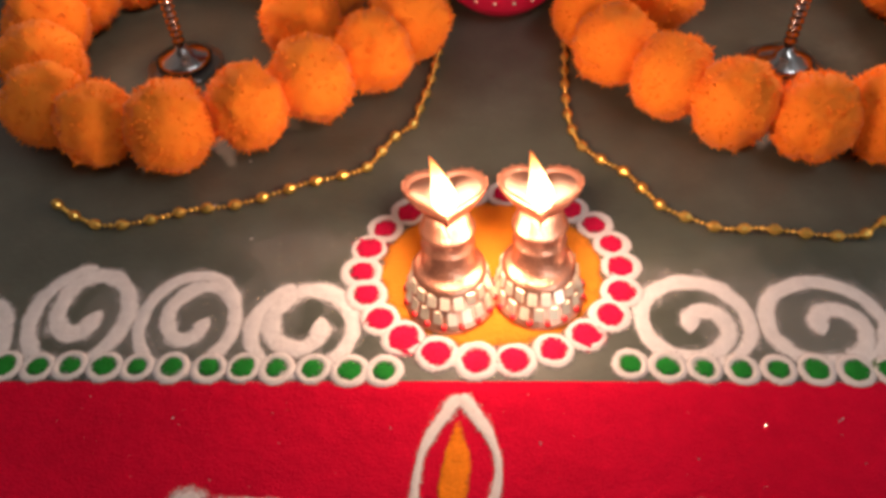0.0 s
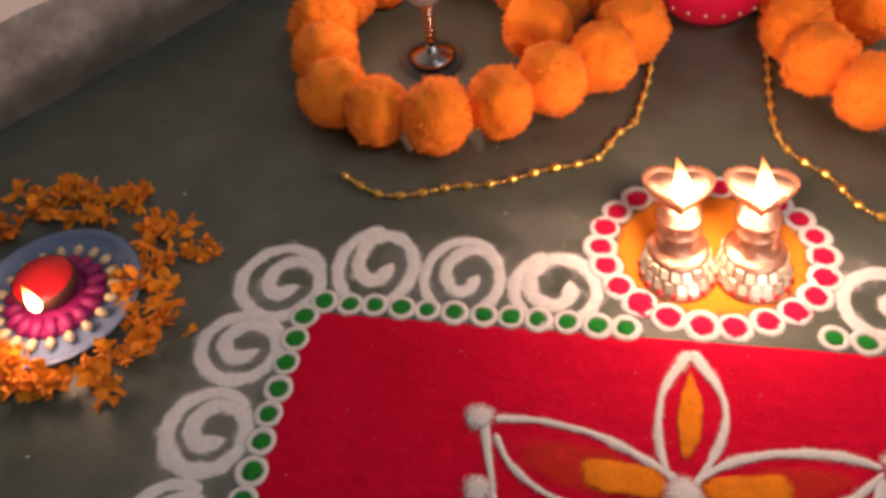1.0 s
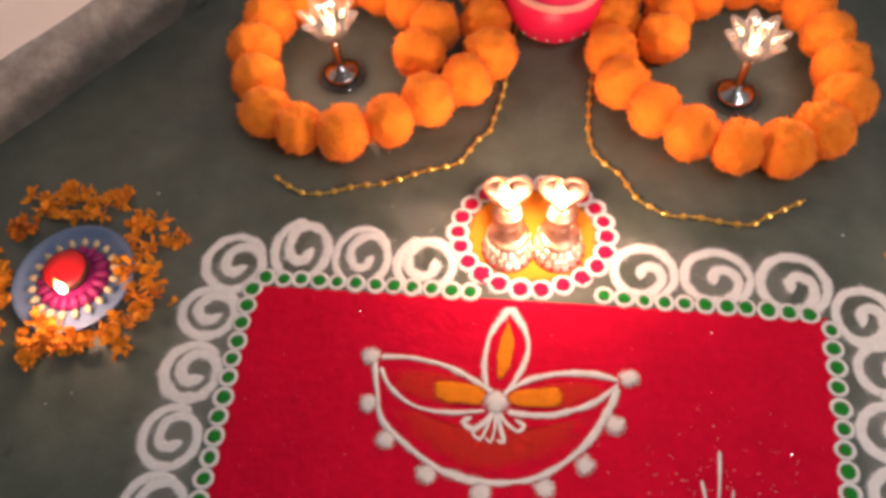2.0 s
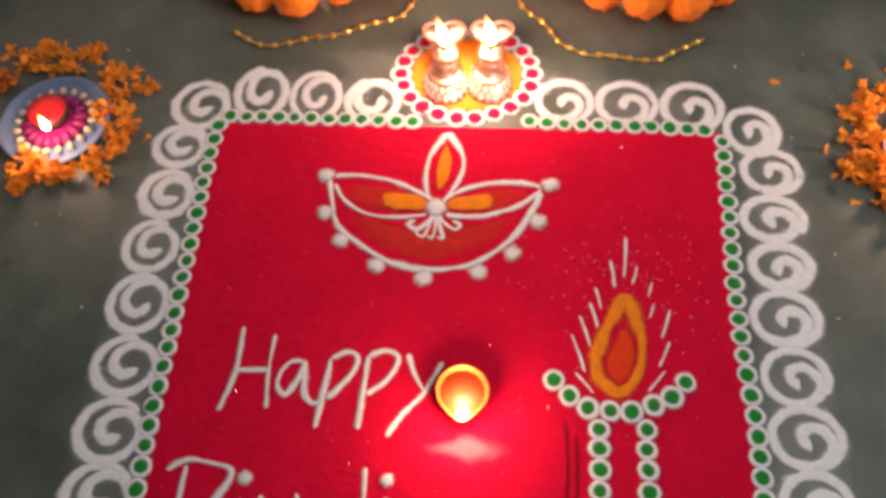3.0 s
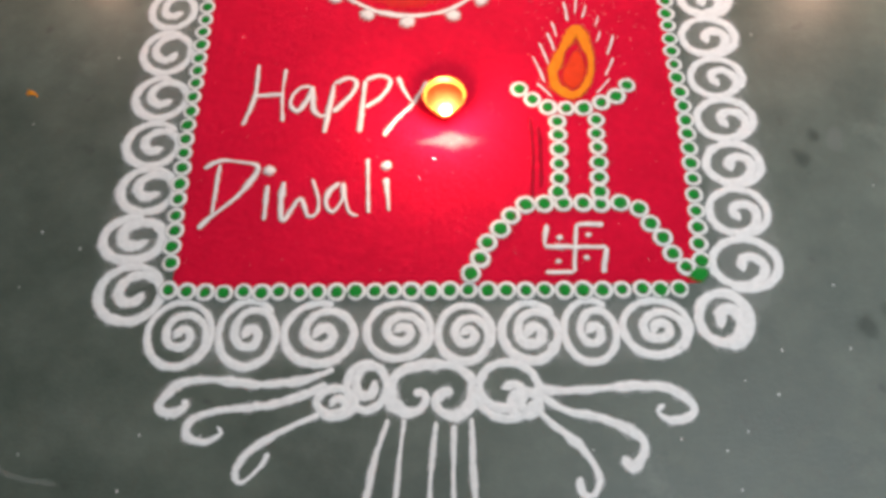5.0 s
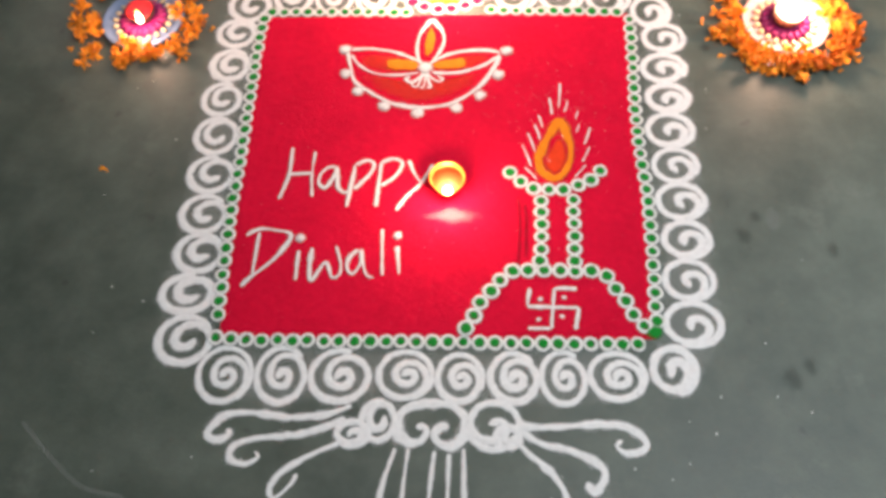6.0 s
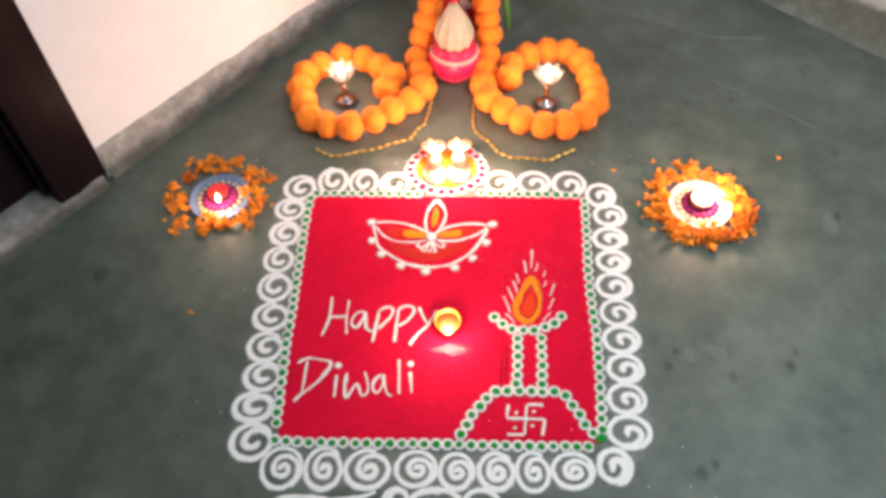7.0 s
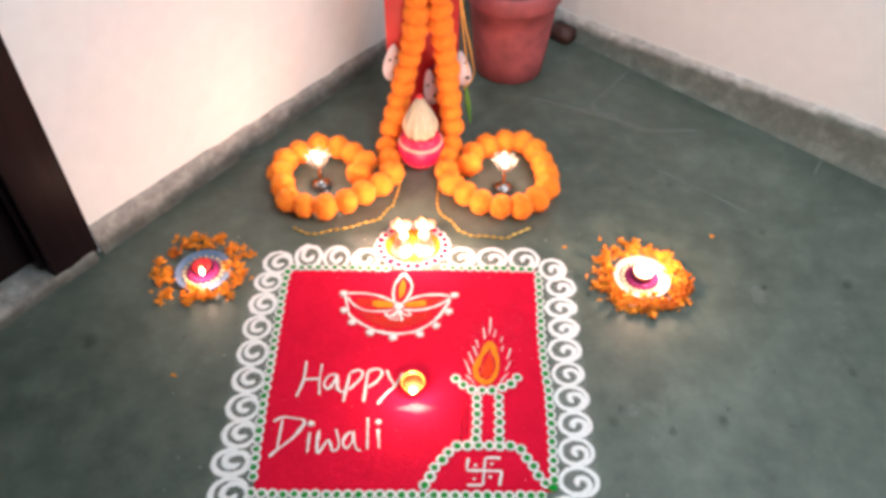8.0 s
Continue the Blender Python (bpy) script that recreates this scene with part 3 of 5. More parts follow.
# the candle drawn in rings
row_of_rings([(0.111, -0.034), (0.126, -0.050), (0.146, -0.064), (0.165, -0.066), (0.190, -0.067), (0.214, -0.059), (0.238, -0.048), (0.251, -0.033)], 0.0225, 1.02, FZ)
row_of_rings([(0.156, -0.086), (0.153, -0.140), (0.149, -0.190)], 0.0205, 1.0, FZ)
row_of_rings([(0.204, -0.086), (0.202, -0.140), (0.198, -0.190)], 0.0205, 1.0, FZ)
row_of_rings([(0.038, -0.293), (0.051, -0.275), (0.061, -0.254), (0.075, -0.237), (0.093, -0.216), (0.110, -0.204), (0.133, -0.204), (0.156, -0.204), (0.179, -0.205), (0.202, -0.207), (0.223, -0.206), (0.243, -0.216), (0.254, -0.236), (0.264, -0.250), (0.269, -0.267), (0.280, -0.285), (0.295, -0.299)], 0.0222, 1.05, FZ)
bm = bmesh.new()
heap(bm, 0.299, -0.301, 0.013, 0.010, 0.002, FZ, 3.0)
part("green_smear", bm, GREEN, rangoli, "smeared green powder at the corner")
# the ring of pink dots round the two heart lamps
for k in range(22):
    a = -math.pi / 2 + 2 * math.pi * (k + 0.5) / 22
    x, y = 0.009 + 0.087 * math.cos(a), 0.385 + 0.073 * math.sin(a)
    ring_dot(x, y, "pink", 1.2)
bm = bmesh.new()
fill(bm, [(0.009 + 0.079 * math.cos(a), 0.385 + 0.066 * math.sin(a)) for a in [2 * math.pi * i / 14 for i in range(14)]], 0.0003, 0.0012, 0.12)
part("amber_disc", bm, AMBER, rangoli, "orange powder disc")

# white scalloped curls round the square: middle, half width, half depth, where the curl begins
CURLS_W = [(-0.337, 0.331, 0.040, 0.041), (-0.353, 0.266, 0.037, 0.035), (-0.356, 0.194, 0.036, 0.037), (-0.361, 0.121, 0.035, 0.037), (-0.360, 0.047, 0.038, 0.039), (-0.358, -0.028, 0.039, 0.037), (-0.359, -0.100, 0.039, 0.037), (-0.356, -0.167, 0.039, 0.036), (-0.364, -0.234, 0.043, 0.035), (-0.357, -0.305, 0.043, 0.040)]
CURLS_E = [(0.366, 0.295, 0.036, 0.039), (0.381, 0.235, 0.038, 0.035), (0.373, 0.169, 0.040, 0.034), (0.372, 0.106, 0.038, 0.033), (0.366, 0.042, 0.040, 0.036), (0.366, -0.025, 0.038, 0.035), (0.366, -0.090, 0.040, 0.035), (0.365, -0.156, 0.038, 0.035), (0.359, -0.222, 0.039, 0.036), (0.355, -0.290, 0.043, 0.037), (0.320, -0.356, 0.034, 0.037)]
CURLS_S = [(-0.293, -0.357, 0.041, 0.043), (-0.215, -0.358, 0.038, 0.044), (-0.134, -0.360, 0.045, 0.041), (-0.044, -0.360, 0.041, 0.038), (0.030, -0.365, 0.035, 0.038), (0.103, -0.365, 0.037, 0.039), (0.170, -0.366, 0.034, 0.041), (0.243, -0.364, 0.042, 0.037)]
CURLS_NW = [(-0.261, 0.352, 0.037, 0.045), (-0.188, 0.346, 0.036, 0.043), (-0.113, 0.339, 0.038, 0.039)]
CURLS_NE = [(0.135, 0.339, 0.039, 0.038), (0.215, 0.337, 0.041, 0.038), (0.297, 0.332, 0.041, 0.041)]


def curl(cx, cy, rx, ry, start, knots, w, seed, out=(0, -1), swell=0.0):
    """One finger-drawn curl: a small hook that opens out into a ring, running clockwise; knots give its radius turn by turn."""
    bm = bmesh.new()
    pts, turns = [], knots[-1][0]
    n = int(turns * 26)
    kx, ky = [k[0] for k in knots], [k[1] for k in knots]
    for i in range(n + 1):
        f = turns * i / n
        r = float(np.mean([np.interp(f + d, kx, ky) for d in (-0.12, -0.06, 0, 0.06, 0.12)]))
        a = math.radians(start) - 2 * math.pi * f
        off = 0.12 * (1 - r) * rx
        pts.append((cx + off + (rx - w * 0.45) * r * math.cos(a), cy - off * 0.5 + (ry - w * 0.45) * r * math.sin(a)))
    def wide(p):
        # the finger pressed wider on the outer side of the ring
        d = ((p[0] - cx) / rx * out[0] + (p[1] - cy) / ry * out[1])
        return 1 + swell * max(-0.45, d)

    ribbon(bm, pts, w, 0.0013, 0, False, 0.24, seed, 0.0030, grow=(1.30, 0.94), wide=wide)
    part("curl", bm, WHITE_THIN, rangoli)


crnd = random.Random(9)
HAZE = powder("spilt_white_dust", (0.78, 0.78, 0.77), 0.10, 0.1, 0.6)
bm = bmesh.new()
for k, (side, w) in enumerate(((CURLS_W, 0.078), (CURLS_E, 0.078), (CURLS_S, 0.082), (CURLS_NW, 0.080), (CURLS_NE, 0.080))):
    ribbon(bm, [(c[0], c[1]) for c in side], w, 0.0001, 0.0001 + 0.00003 * k, wob=0.3, seed=70.0 + k, step=0.008)
part("powder_haze", bm, HAZE, rangoli, "thin film of spilt white powder", kind="stuff")

HOOK = [(0, 0.14), (0.36, 0.32), (0.72, 0.60), (1.00, 1.0), (1.98, 1.0)]
COIL = [(0, 0.14), (0.60, 0.26), (1.30, 0.56), (1.68, 1.0), (2.62, 1.0)]
for group, start, knots, w, out in ((CURLS_W, 0, HOOK, 0.0116, (-0.9, -0.4)), (CURLS_E, 245, HOOK, 0.0113, (0.95, -0.1)), (CURLS_S, 200, COIL, 0.0096, (-0.1, -1)), (CURLS_NW, 45, HOOK, 0.0104, (-0.3, 0.95)), (CURLS_NE, 235, HOOK, 0.0104, (0.2, 0.95))):
    for cx, cy, rx, ry in group:
        g = crnd.uniform(0.9, 1.06)
        curl(cx, cy, rx * 0.98, ry * 0.98, start + crnd.uniform(-20, 20), [(a * g, b if b == 1 else b * crnd.uniform(0.85, 1.15)) for a, b in knots], w * crnd.uniform(0.82, 1.04), crnd.uniform(0, 90), out, crnd.uniform(0.0, 0.24))


def strokes(name, list_of_pts, w, mat=WHITE, z=FZ, h=0.0024, label="", closed=False):
    bm = bmesh.new()
    for i, pts in enumerate(list_of_pts):
        seed = i * 7.3 + 40 * pts[0][0]

        def wide(p):
            return 1 + 0.75 * noise.noise((p[0] * 28 + seed, p[1] * 28, seed))

        ribbon(bm, pts, w * (0.86 if z == FZ else 1.0), h * 0.62, z, closed, 0.3, seed, wide=wide)
    return part(name, bm, mat, rangoli, label)


def blob(name, x, y, r, mat=WHITE, z=FZ, h=0.004):
    bm = bmesh.new()
    heap(bm, x, y, r, r * 0.95, h, z, x * 77)
    return part(name, bm, mat, rangoli)


# the painted oil lamp
for nm, mat, outline in (("petal_fill", SCARLET, [(-0.140, 0.207), (-0.090, 0.212), (-0.045, 0.196), (-0.045, 0.172), (-0.090, 0.170), (-0.128, 0.184)]),
                         ("petal_fill", SCARLET, [(0.092, 0.203), (0.045, 0.207), (0.000, 0.192), (0.000, 0.172), (0.045, 0.173), (0.080, 0.190)]),
                         ("bowl_fill", SCARLET, [(-0.140, 0.170), (-0.085, 0.155), (0.030, 0.155), (0.082, 0.168), (0.045, 0.125), (-0.035, 0.102), (-0.105, 0.128)])):
    bm = bmesh.new()
    fill(bm, outline, FZ - 0.0001, 0.0004, 0.3)
    part(nm, bm, mat, rangoli)
for outline in ([(-0.088, 0.197), (-0.060, 0.198), (-0.035, 0.193), (-0.034, 0.175), (-0.060, 0.173), (-0.087, 0.178)],
                [(-0.011, 0.190), (0.020, 0.196), (0.045, 0.197), (0.044, 0.178), (0.020, 0.174), (-0.010, 0.176)],
                [(-0.014, 0.271), (-0.006, 0.242), (-0.013, 0.210), (-0.023, 0.201), (-0.025, 0.237)]):
    bm = bmesh.new()
    fill(bm, outline, FZ + 0.0004, 0.0008, 0.2)
    part("orange_fill", bm, ORANGE, rangoli, "orange powder patch")
strokes("lamp_flame_outline", [[(-0.013, 0.288), (-0.033, 0.255), (-0.038, 0.223), (-0.035, 0.197), (-0.025, 0.183), (-0.016, 0.186), (-0.001, 0.210), (0.008, 0.237), (0.004, 0.260), (-0.013, 0.288)]], 0.0062)
strokes("lamp_petal_outline", [[(-0.150, 0.222), (-0.113, 0.222), (-0.076, 0.214), (-0.049, 0.201), (-0.027, 0.188)], [(-0.149, 0.210), (-0.136, 0.188), (-0.109, 0.169), (-0.073, 0.164), (-0.034, 0.168)]], 0.0058)
strokes("lamp_petal_outline", [[(-0.016, 0.188), (0.012, 0.205), (0.049, 0.214), (0.081, 0.214), (0.103, 0.208)], [(0.103, 0.205), (0.077, 0.183), (0.041, 0.169), (0.013, 0.166), (-0.012, 0.168)]], 0.0058)
strokes("lamp_bowl_outline", [[(-0.157, 0.219), (-0.150, 0.184), (-0.141, 0.153), (-0.114, 0.128), (-0.077, 0.105), (-0.035, 0.095), (0.013, 0.100), (0.048, 0.120), (0.073, 0.145), (0.091, 0.175), (0.102, 0.201)]], 0.0072)
for x, y in [(-0.161, 0.222), (-0.157, 0.169), (-0.135, 0.131), (-0.091, 0.099), (-0.035, 0.084), (0.027, 0.093), (0.067, 0.118), (0.098, 0.160), (0.114, 0.212)]:
    blob("lamp_ball", x, y, 0.0115)
blob("lamp_knot", -0.024, 0.178, 0.0145)
strokes("lamp_tassel", [[(-0.024, 0.172), (-0.034, 0.156), (-0.048, 0.148), (-0.056, 0.155), (-0.047, 0.161)],
                        [(-0.024, 0.172), (-0.032, 0.150), (-0.038, 0.138), (-0.046, 0.144), (-0.036, 0.152)],
                        [(-0.024, 0.172), (-0.024, 0.148), (-0.028, 0.135), (-0.034, 0.142)],
                        [(-0.024, 0.172), (-0.018, 0.150), (-0.014, 0.136), (-0.022, 0.138)],
                        [(-0.024, 0.172), (-0.012, 0.156), (0.000, 0.148), (0.006, 0.155), (-0.004, 0.160)]], 0.0052)

# the greeting, letter by letter
strokes("letter", [[(-0.233, 0.020), (-0.234, -0.031), (-0.246, -0.077)], [(-0.196, 0.011), (-0.198, -0.031), (-0.195, -0.073)], [(-0.234, -0.031), (-0.198, -0.030)]], 0.0054, label="white powder letter H")
strokes("letter", [[(-0.159, -0.020), (-0.174, -0.020), (-0.185, -0.034), (-0.186, -0.049), (-0.176, -0.057), (-0.165, -0.041), (-0.159, -0.020), (-0.158, -0.041), (-0.155, -0.057), (-0.146, -0.066), (-0.136, -0.064)]], 0.0057, label="white powder letter a")
strokes("letter", [[(-0.131, -0.016), (-0.134, -0.041), (-0.141, -0.093)], [(-0.131, -0.016), (-0.112, -0.007), (-0.101, -0.016), (-0.110, -0.037), (-0.131, -0.061)]], 0.0057, label="white powder letter p")
strokes("letter", [[(-0.090, -0.012), (-0.092, -0.041), (-0.096, -0.093)], [(-0.090, -0.012), (-0.072, -0.005), (-0.057, -0.013), (-0.067, -0.037), (-0.089, -0.055)]], 0.0057, label="white powder letter p")
strokes("letter", [[(-0.047, -0.008), (-0.038, -0.033), (-0.027, -0.051)], [(-0.009, -0.017), (-0.027, -0.051), (-0.049, -0.075), (-0.065, -0.100)]], 0.0052, label="white powder letter y")
strokes("letter", [[(-0.269, -0.134), (-0.271, -0.176), (-0.272, -0.205)], [(-0.289, -0.140), (-0.270, -0.129), (-0.248, -0.131), (-0.221, -0.140), (-0.236, -0.172), (-0.260, -0.197), (-0.278, -0.213), (-0.287, -0.225)]], 0.0055, label="white powder letter D")
strokes("letter", [[(-0.207, -0.166), (-0.208, -0.216)]], 0.0057, label="white powder letter i")
blob("letter_dot", -0.206, -0.146, 0.0085)
strokes("letter", [[(-0.187, -0.162), (-0.189, -0.190), (-0.184, -0.216), (-0.166, -0.187), (-0.155, -0.211), (-0.145, -0.208), (-0.143, -0.190), (-0.152, -0.159)]], 0.0055, label="white powder letter w")
strokes("letter", [[(-0.118, -0.166), (-0.130, -0.177), (-0.134, -0.195), (-0.125, -0.206), (-0.114, -0.189), (-0.114, -0.168), (-0.110, -0.192), (-0.104, -0.209), (-0.093, -0.213)]], 0.0055, label="white powder letter a")
strokes("letter", [[(-0.084, -0.132), (-0.082, -0.210)]], 0.0053, label="white powder letter l")
strokes("letter", [[(-0.061, -0.161), (-0.057, -0.208)]], 0.0057, label="white powder letter i")
blob("letter_dot", -0.061, -0.144, 0.0078)

# the drawn candle's flame, its rays, and the auspicious symbol
bm = bmesh.new()
fill(bm, [(0.190, 0.030), (0.172, 0.000), (0.166, -0.025), (0.178, -0.040), (0.193, -0.028), (0.200, 0.000)], FZ, 0.0006, 0.2)
part("flame_fill", bm, powder("vermilion_powder", (0.72, 0.05, 0.012), 1.1), rangoli, "orange-red powder inside the drawn flame")
strokes("drawn_flame", [[(0.194, 0.068), (0.181, 0.046), (0.167, 0.021), (0.156, -0.010), (0.158, -0.030), (0.170, -0.043), (0.179, -0.046), (0.192, -0.038), (0.204, -0.015), (0.207, 0.012), (0.202, 0.038), (0.194, 0.068)]], 0.0125, ORANGE, label="orange powder flame outline")
RAYS = [(0.199, 0.141), (0.193, 0.088), (0.179, 0.111), (0.182, 0.076), (0.209, 0.104), (0.202, 0.080), (0.160, 0.076), (0.165, 0.049), (0.224, 0.084), (0.218, 0.065), (0.153, 0.057), (0.160, 0.026), (0.224, 0.057), (0.217, 0.038), (0.141, 0.041), (0.151, 0.004), (0.241, 0.050), (0.229, 0.016), (0.131, 0.019), (0.144, -0.025), (0.237, 0.012), (0.223, -0.017), (0.133, -0.025), (0.152, -0.049), (0.229, -0.021), (0.209, -0.045)]
for p, q in zip(RAYS[::2], RAYS[1::2]):
    strokes("ray", [[p, ((p[0] + q[0]) / 2 + 0.0008, (p[1] + q[1]) / 2), q]], 0.0026, WHITE_THIN, h=0.0012)
strokes("auspicious_symbol", [[(0.131, -0.232), (0.126, -0.261), (0.199, -0.264), (0.191, -0.297)][:2], [(0.131, -0.232), (0.126, -0.261), (0.199, -0.264), (0.191, -0.297)][1:3], [(0.131, -0.232), (0.126, -0.261), (0.199, -0.264), (0.191, -0.297)][2:], [(0.166, -0.233), (0.158, -0.295), (0.125, -0.294)][:2], [(0.166, -0.233), (0.158, -0.295), (0.125, -0.294)][1:], [(0.198, -0.234), (0.166, -0.233)]], 0.0052, label="white powder lucky cross with bent arms and dots")
for x, y in [(0.145, -0.250), (0.179, -0.248), (0.141, -0.281), (0.174, -0.277)]:
    blob("symbol_dot", x, y, 0.0042, h=0.002)

# the plume below the square
for cx, cy, rx, ry, st in ((-0.079, -0.423, 0.026, 0.030, 60), (-0.112, -0.440, 0.025, 0.020, 200), (0.074, -0.431, 0.038, 0.035, 160), (0.092, -0.446, 0.020, 0.018, 30)):
    curl(cx, cy, rx, ry, st, HOOK, 0.0090, cx * 50)
strokes("plume_heart", [[(-0.028, -0.434), (-0.020, -0.430), (-0.014, -0.438), (-0.022, -0.450), (-0.038, -0.452), (-0.053, -0.438), (-0.050, -0.415), (-0.030, -0.402), (-0.005, -0.400), (0.020, -0.404), (0.036, -0.420), (0.034, -0.444), (0.018, -0.458), (0.000, -0.452), (-0.004, -0.440), (0.006, -0.432), (0.016, -0.432)]], 0.0125, WHITE_THIN, 0, 0.0018)
for pts in ([(-0.115, -0.402), (-0.150, -0.414), (-0.198, -0.418), (-0.246, -0.411), (-0.282, -0.414), (-0.303, -0.432), (-0.302, -0.444), (-0.287, -0.447), (-0.276, -0.439), (-0.280, -0.432)], [(-0.122, -0.420), (-0.167, -0.437), (-0.208, -0.443), (-0.243, -0.446), (-0.269, -0.456), (-0.270, -0.472), (-0.250, -0.479), (-0.234, -0.470), (-0.240, -0.462)],
            [(-0.129, -0.452), (-0.170, -0.470), (-0.203, -0.491), (-0.215, -0.512), (-0.207, -0.522), (-0.188, -0.505), (-0.181, -0.491)], [(0.105, -0.420), (0.116, -0.432), (0.157, -0.433), (0.216, -0.430), (0.250, -0.435), (0.270, -0.453), (0.265, -0.465), (0.244, -0.468), (0.232, -0.458), (0.241, -0.451)], [(0.100, -0.430), (0.135, -0.455), (0.170, -0.463), (0.207, -0.482), (0.213, -0.499), (0.198, -0.516), (0.190, -0.504)],
            [(0.095, -0.445), (0.118, -0.467), (0.148, -0.495), (0.163, -0.523), (0.156, -0.543), (0.144, -0.540), (0.144, -0.524)]):
    strokes("plume_scroll", [pts], 0.0090, WHITE_THIN, 0, 0.0018)
for pts in ([(-0.055, -0.459), (-0.069, -0.502), (-0.081, -0.562)], [(-0.038, -0.459), (-0.045, -0.522), (-0.050, -0.590)], [(-0.004, -0.463), (-0.011, -0.529), (-0.013, -0.596)], [(0.015, -0.467), (0.013, -0.529), (0.013, -0.596)], [(0.034, -0.460), (0.034, -0.516), (0.036, -0.563)]):
    strokes("plume_stem", [pts], 0.0056, WHITE, 0, 0.0018)
for x, y in [(-0.087, -0.583), (0.044, -0.579)]:
    blob("plume_bead", x, y, 0.0095, z=0)
for x, y in ((-0.050, -0.606), (-0.013, -0.612), (0.013, -0.612)):
    blob("plume_bead", x, y, 0.0095, z=0)


# White spill that also paints the flame's bright pool before the small lamp.
SPILL_GLOW = powder("white_spill_glow", (0.78, 0.66, 0.66), 0.15, 0.15, 1.0, 1.2)
bm = bmesh.new()
fill(bm, [(0.016 + 0.052 * math.cos(a) + 0.006 * math.cos(3 * a), -0.110 + 0.020 * math.sin(a) + 0.004 * math.sin(2 * a)) for a in [2 * math.pi * i / 12 for i in range(12)]], FZ, 0.0002, 0.6)
part("smear_and_glow", bm, SPILL_GLOW, rangoli, "faint white smear with the small lamp's pool of light painted in")


GROOVE = powder("disturbed_red_powder", (0.17, 0.004, 0.012), 0.5, 0.3, 0.8)
for pts in ([(0.121, -0.078), (0.122, -0.120), (0.119, -0.165), (0.116, -0.205)], [(0.131, -0.092), (0.131, -0.135), (0.128, -0.182)]):
    bm = bmesh.new()
    ribbon(bm, pts, 0.0040, 0.0002, FZ - 0.0003, wob=0.6, seed=pts[0][0] * 60)
    part("groove", bm, GROOVE, rangoli, "dark line scraped in the red powder")


def grains():
    """Stray grains of white powder thrown about the drawn flame."""
    bm = bmesh.new()
    r = random.Random(31)
    for i in range(150):
        x, y = r.gauss(0.195, 0.045), r.gauss(0.075, 0.045)
        if abs(x - 0.182) < 0.028 and y < 0.07 or x > 0.300 or y > 0.2:
            continue
        heap(bm, x, y, r.uniform(0.0003, 0.0006), r.uniform(0.0004, 0.0012), 0.0004, FZ, r.uniform(0, 50), 6, 0.4)
    part("powder_grain", bm, WHITE, rangoli, "stray white grains round the drawn flame", kind="stuff")


grains()
# Dust film whose pale colour paints in the heart lamps' glow on the floor.
DUST_GLOW = powder("white_dust_glow", (0.66, 0.63, 0.60), 0.12, 0.12, 0.8, 0.9)
for cx, cy, rx, ry in ((-0.125, 0.400, 0.075, 0.050), (0.120, 0.372, 0.034, 0.030)):
    bm = bmesh.new()
    fill(bm, [(cx + rx * math.cos(a) * (1 + 0.2 * math.sin(3 * a)), cy + ry * math.sin(a)) for a in [2 * math.pi * i / 12 for i in range(12)]], 0.00015, 0.0001, 0.6)
    part("dust_glow_film", bm, DUST_GLOW, rangoli, "thin film of white dust painting in the heart lamps' glow")


def crumbs():
    """Specks of white powder that fell beside the drawing."""
    bm = bmesh.new()
    r = random.Random(77)
    for i in range(46):
        a = r.uniform(0, 6.283)
        k = r.uniform(1.0, 1.28)
        x, y = 0.42 * k * math.copysign(abs(math.cos(a)) ** 0.5, math.cos(a)), -0.03 + 0.43 * k * math.copysign(abs(math.sin(a)) ** 0.5, math.sin(a))
        heap(bm, x, y, r.uniform(0.0008, 0.0020), r.uniform(0.0008, 0.0024), 0.0006, 0, r.uniform(0, 50), 8, 0.4)
    part("powder_speck", bm, WHITE, rangoli, "fallen white powder specks", kind="stuff")


crumbs()


def glitter():
    """Tiny bright flakes lying in the red powder and beside it."""
    bm = bmesh.new()
    r = random.Random(21)
    for i in range(900):
        x, y = r.uniform(-0.30, 0.31), r.uniform(-0.29, 0.29)
        s, a, t = 0.00022 + 0.0004 * r.random() ** 3, r.uniform(0, 6.3), r.uniform(0.15, 1.2)
        m = Matrix.Translation((x, y, FZ + 0.0010)) @ Matrix.Rotation(a, 4, "Z") @ Matrix.Rotation(t, 4, "X")
        q = [bm.verts.new(m @ Vector(c)) for c in ((-s, -s * 0.7, 0), (s, -s * 0.7, 0), (s, s * 0.7, 0), (-s, s * 0.7, 0), (0, 0, -s * 0.5))]
        bm.faces.new(q[:4])
        for k in range(4):
            bm.faces.new((q[(k + 1) % 4], q[k], q[4]))
    part("glitter", bm, GLITTER, rangoli, "scattered silver glitter flakes", smooth=False, kind="stuff")


glitter()


# ---- flames and lamps ----
def flame(parent, x, y, z, h, r, lean=(0, 0), watts=0.5, off=(0, 0, 0), size=0.018):
    bm = bmesh.new()
    prof = [(0.15, 0), (0.7, 0.10), (1.0, 0.24), (0.92, 0.40), (0.66, 0.60), (0.34, 0.80), (0.10, 0.95), (0.01, 1.0)]
    lathe(bm, [(r * a, h * b) for a, b in prof], 14)
    for v in bm.verts:
        f = v.co.z / h
        v.co.x += x + lean[0] * f * f
        v.co.y += y + lean[1] * f * f
        v.co.z += z
    ob = part("flame", bm, FLAME, parent, "bright yellow-white flame")
    ob.visible_shadow = False
    p = parent.matrix_world @ Vector((x + off[0], y + off[1], z + h * 0.5 + off[2]))
    flame_light(p.x, p.y, p.z, watts, size)
    return ob


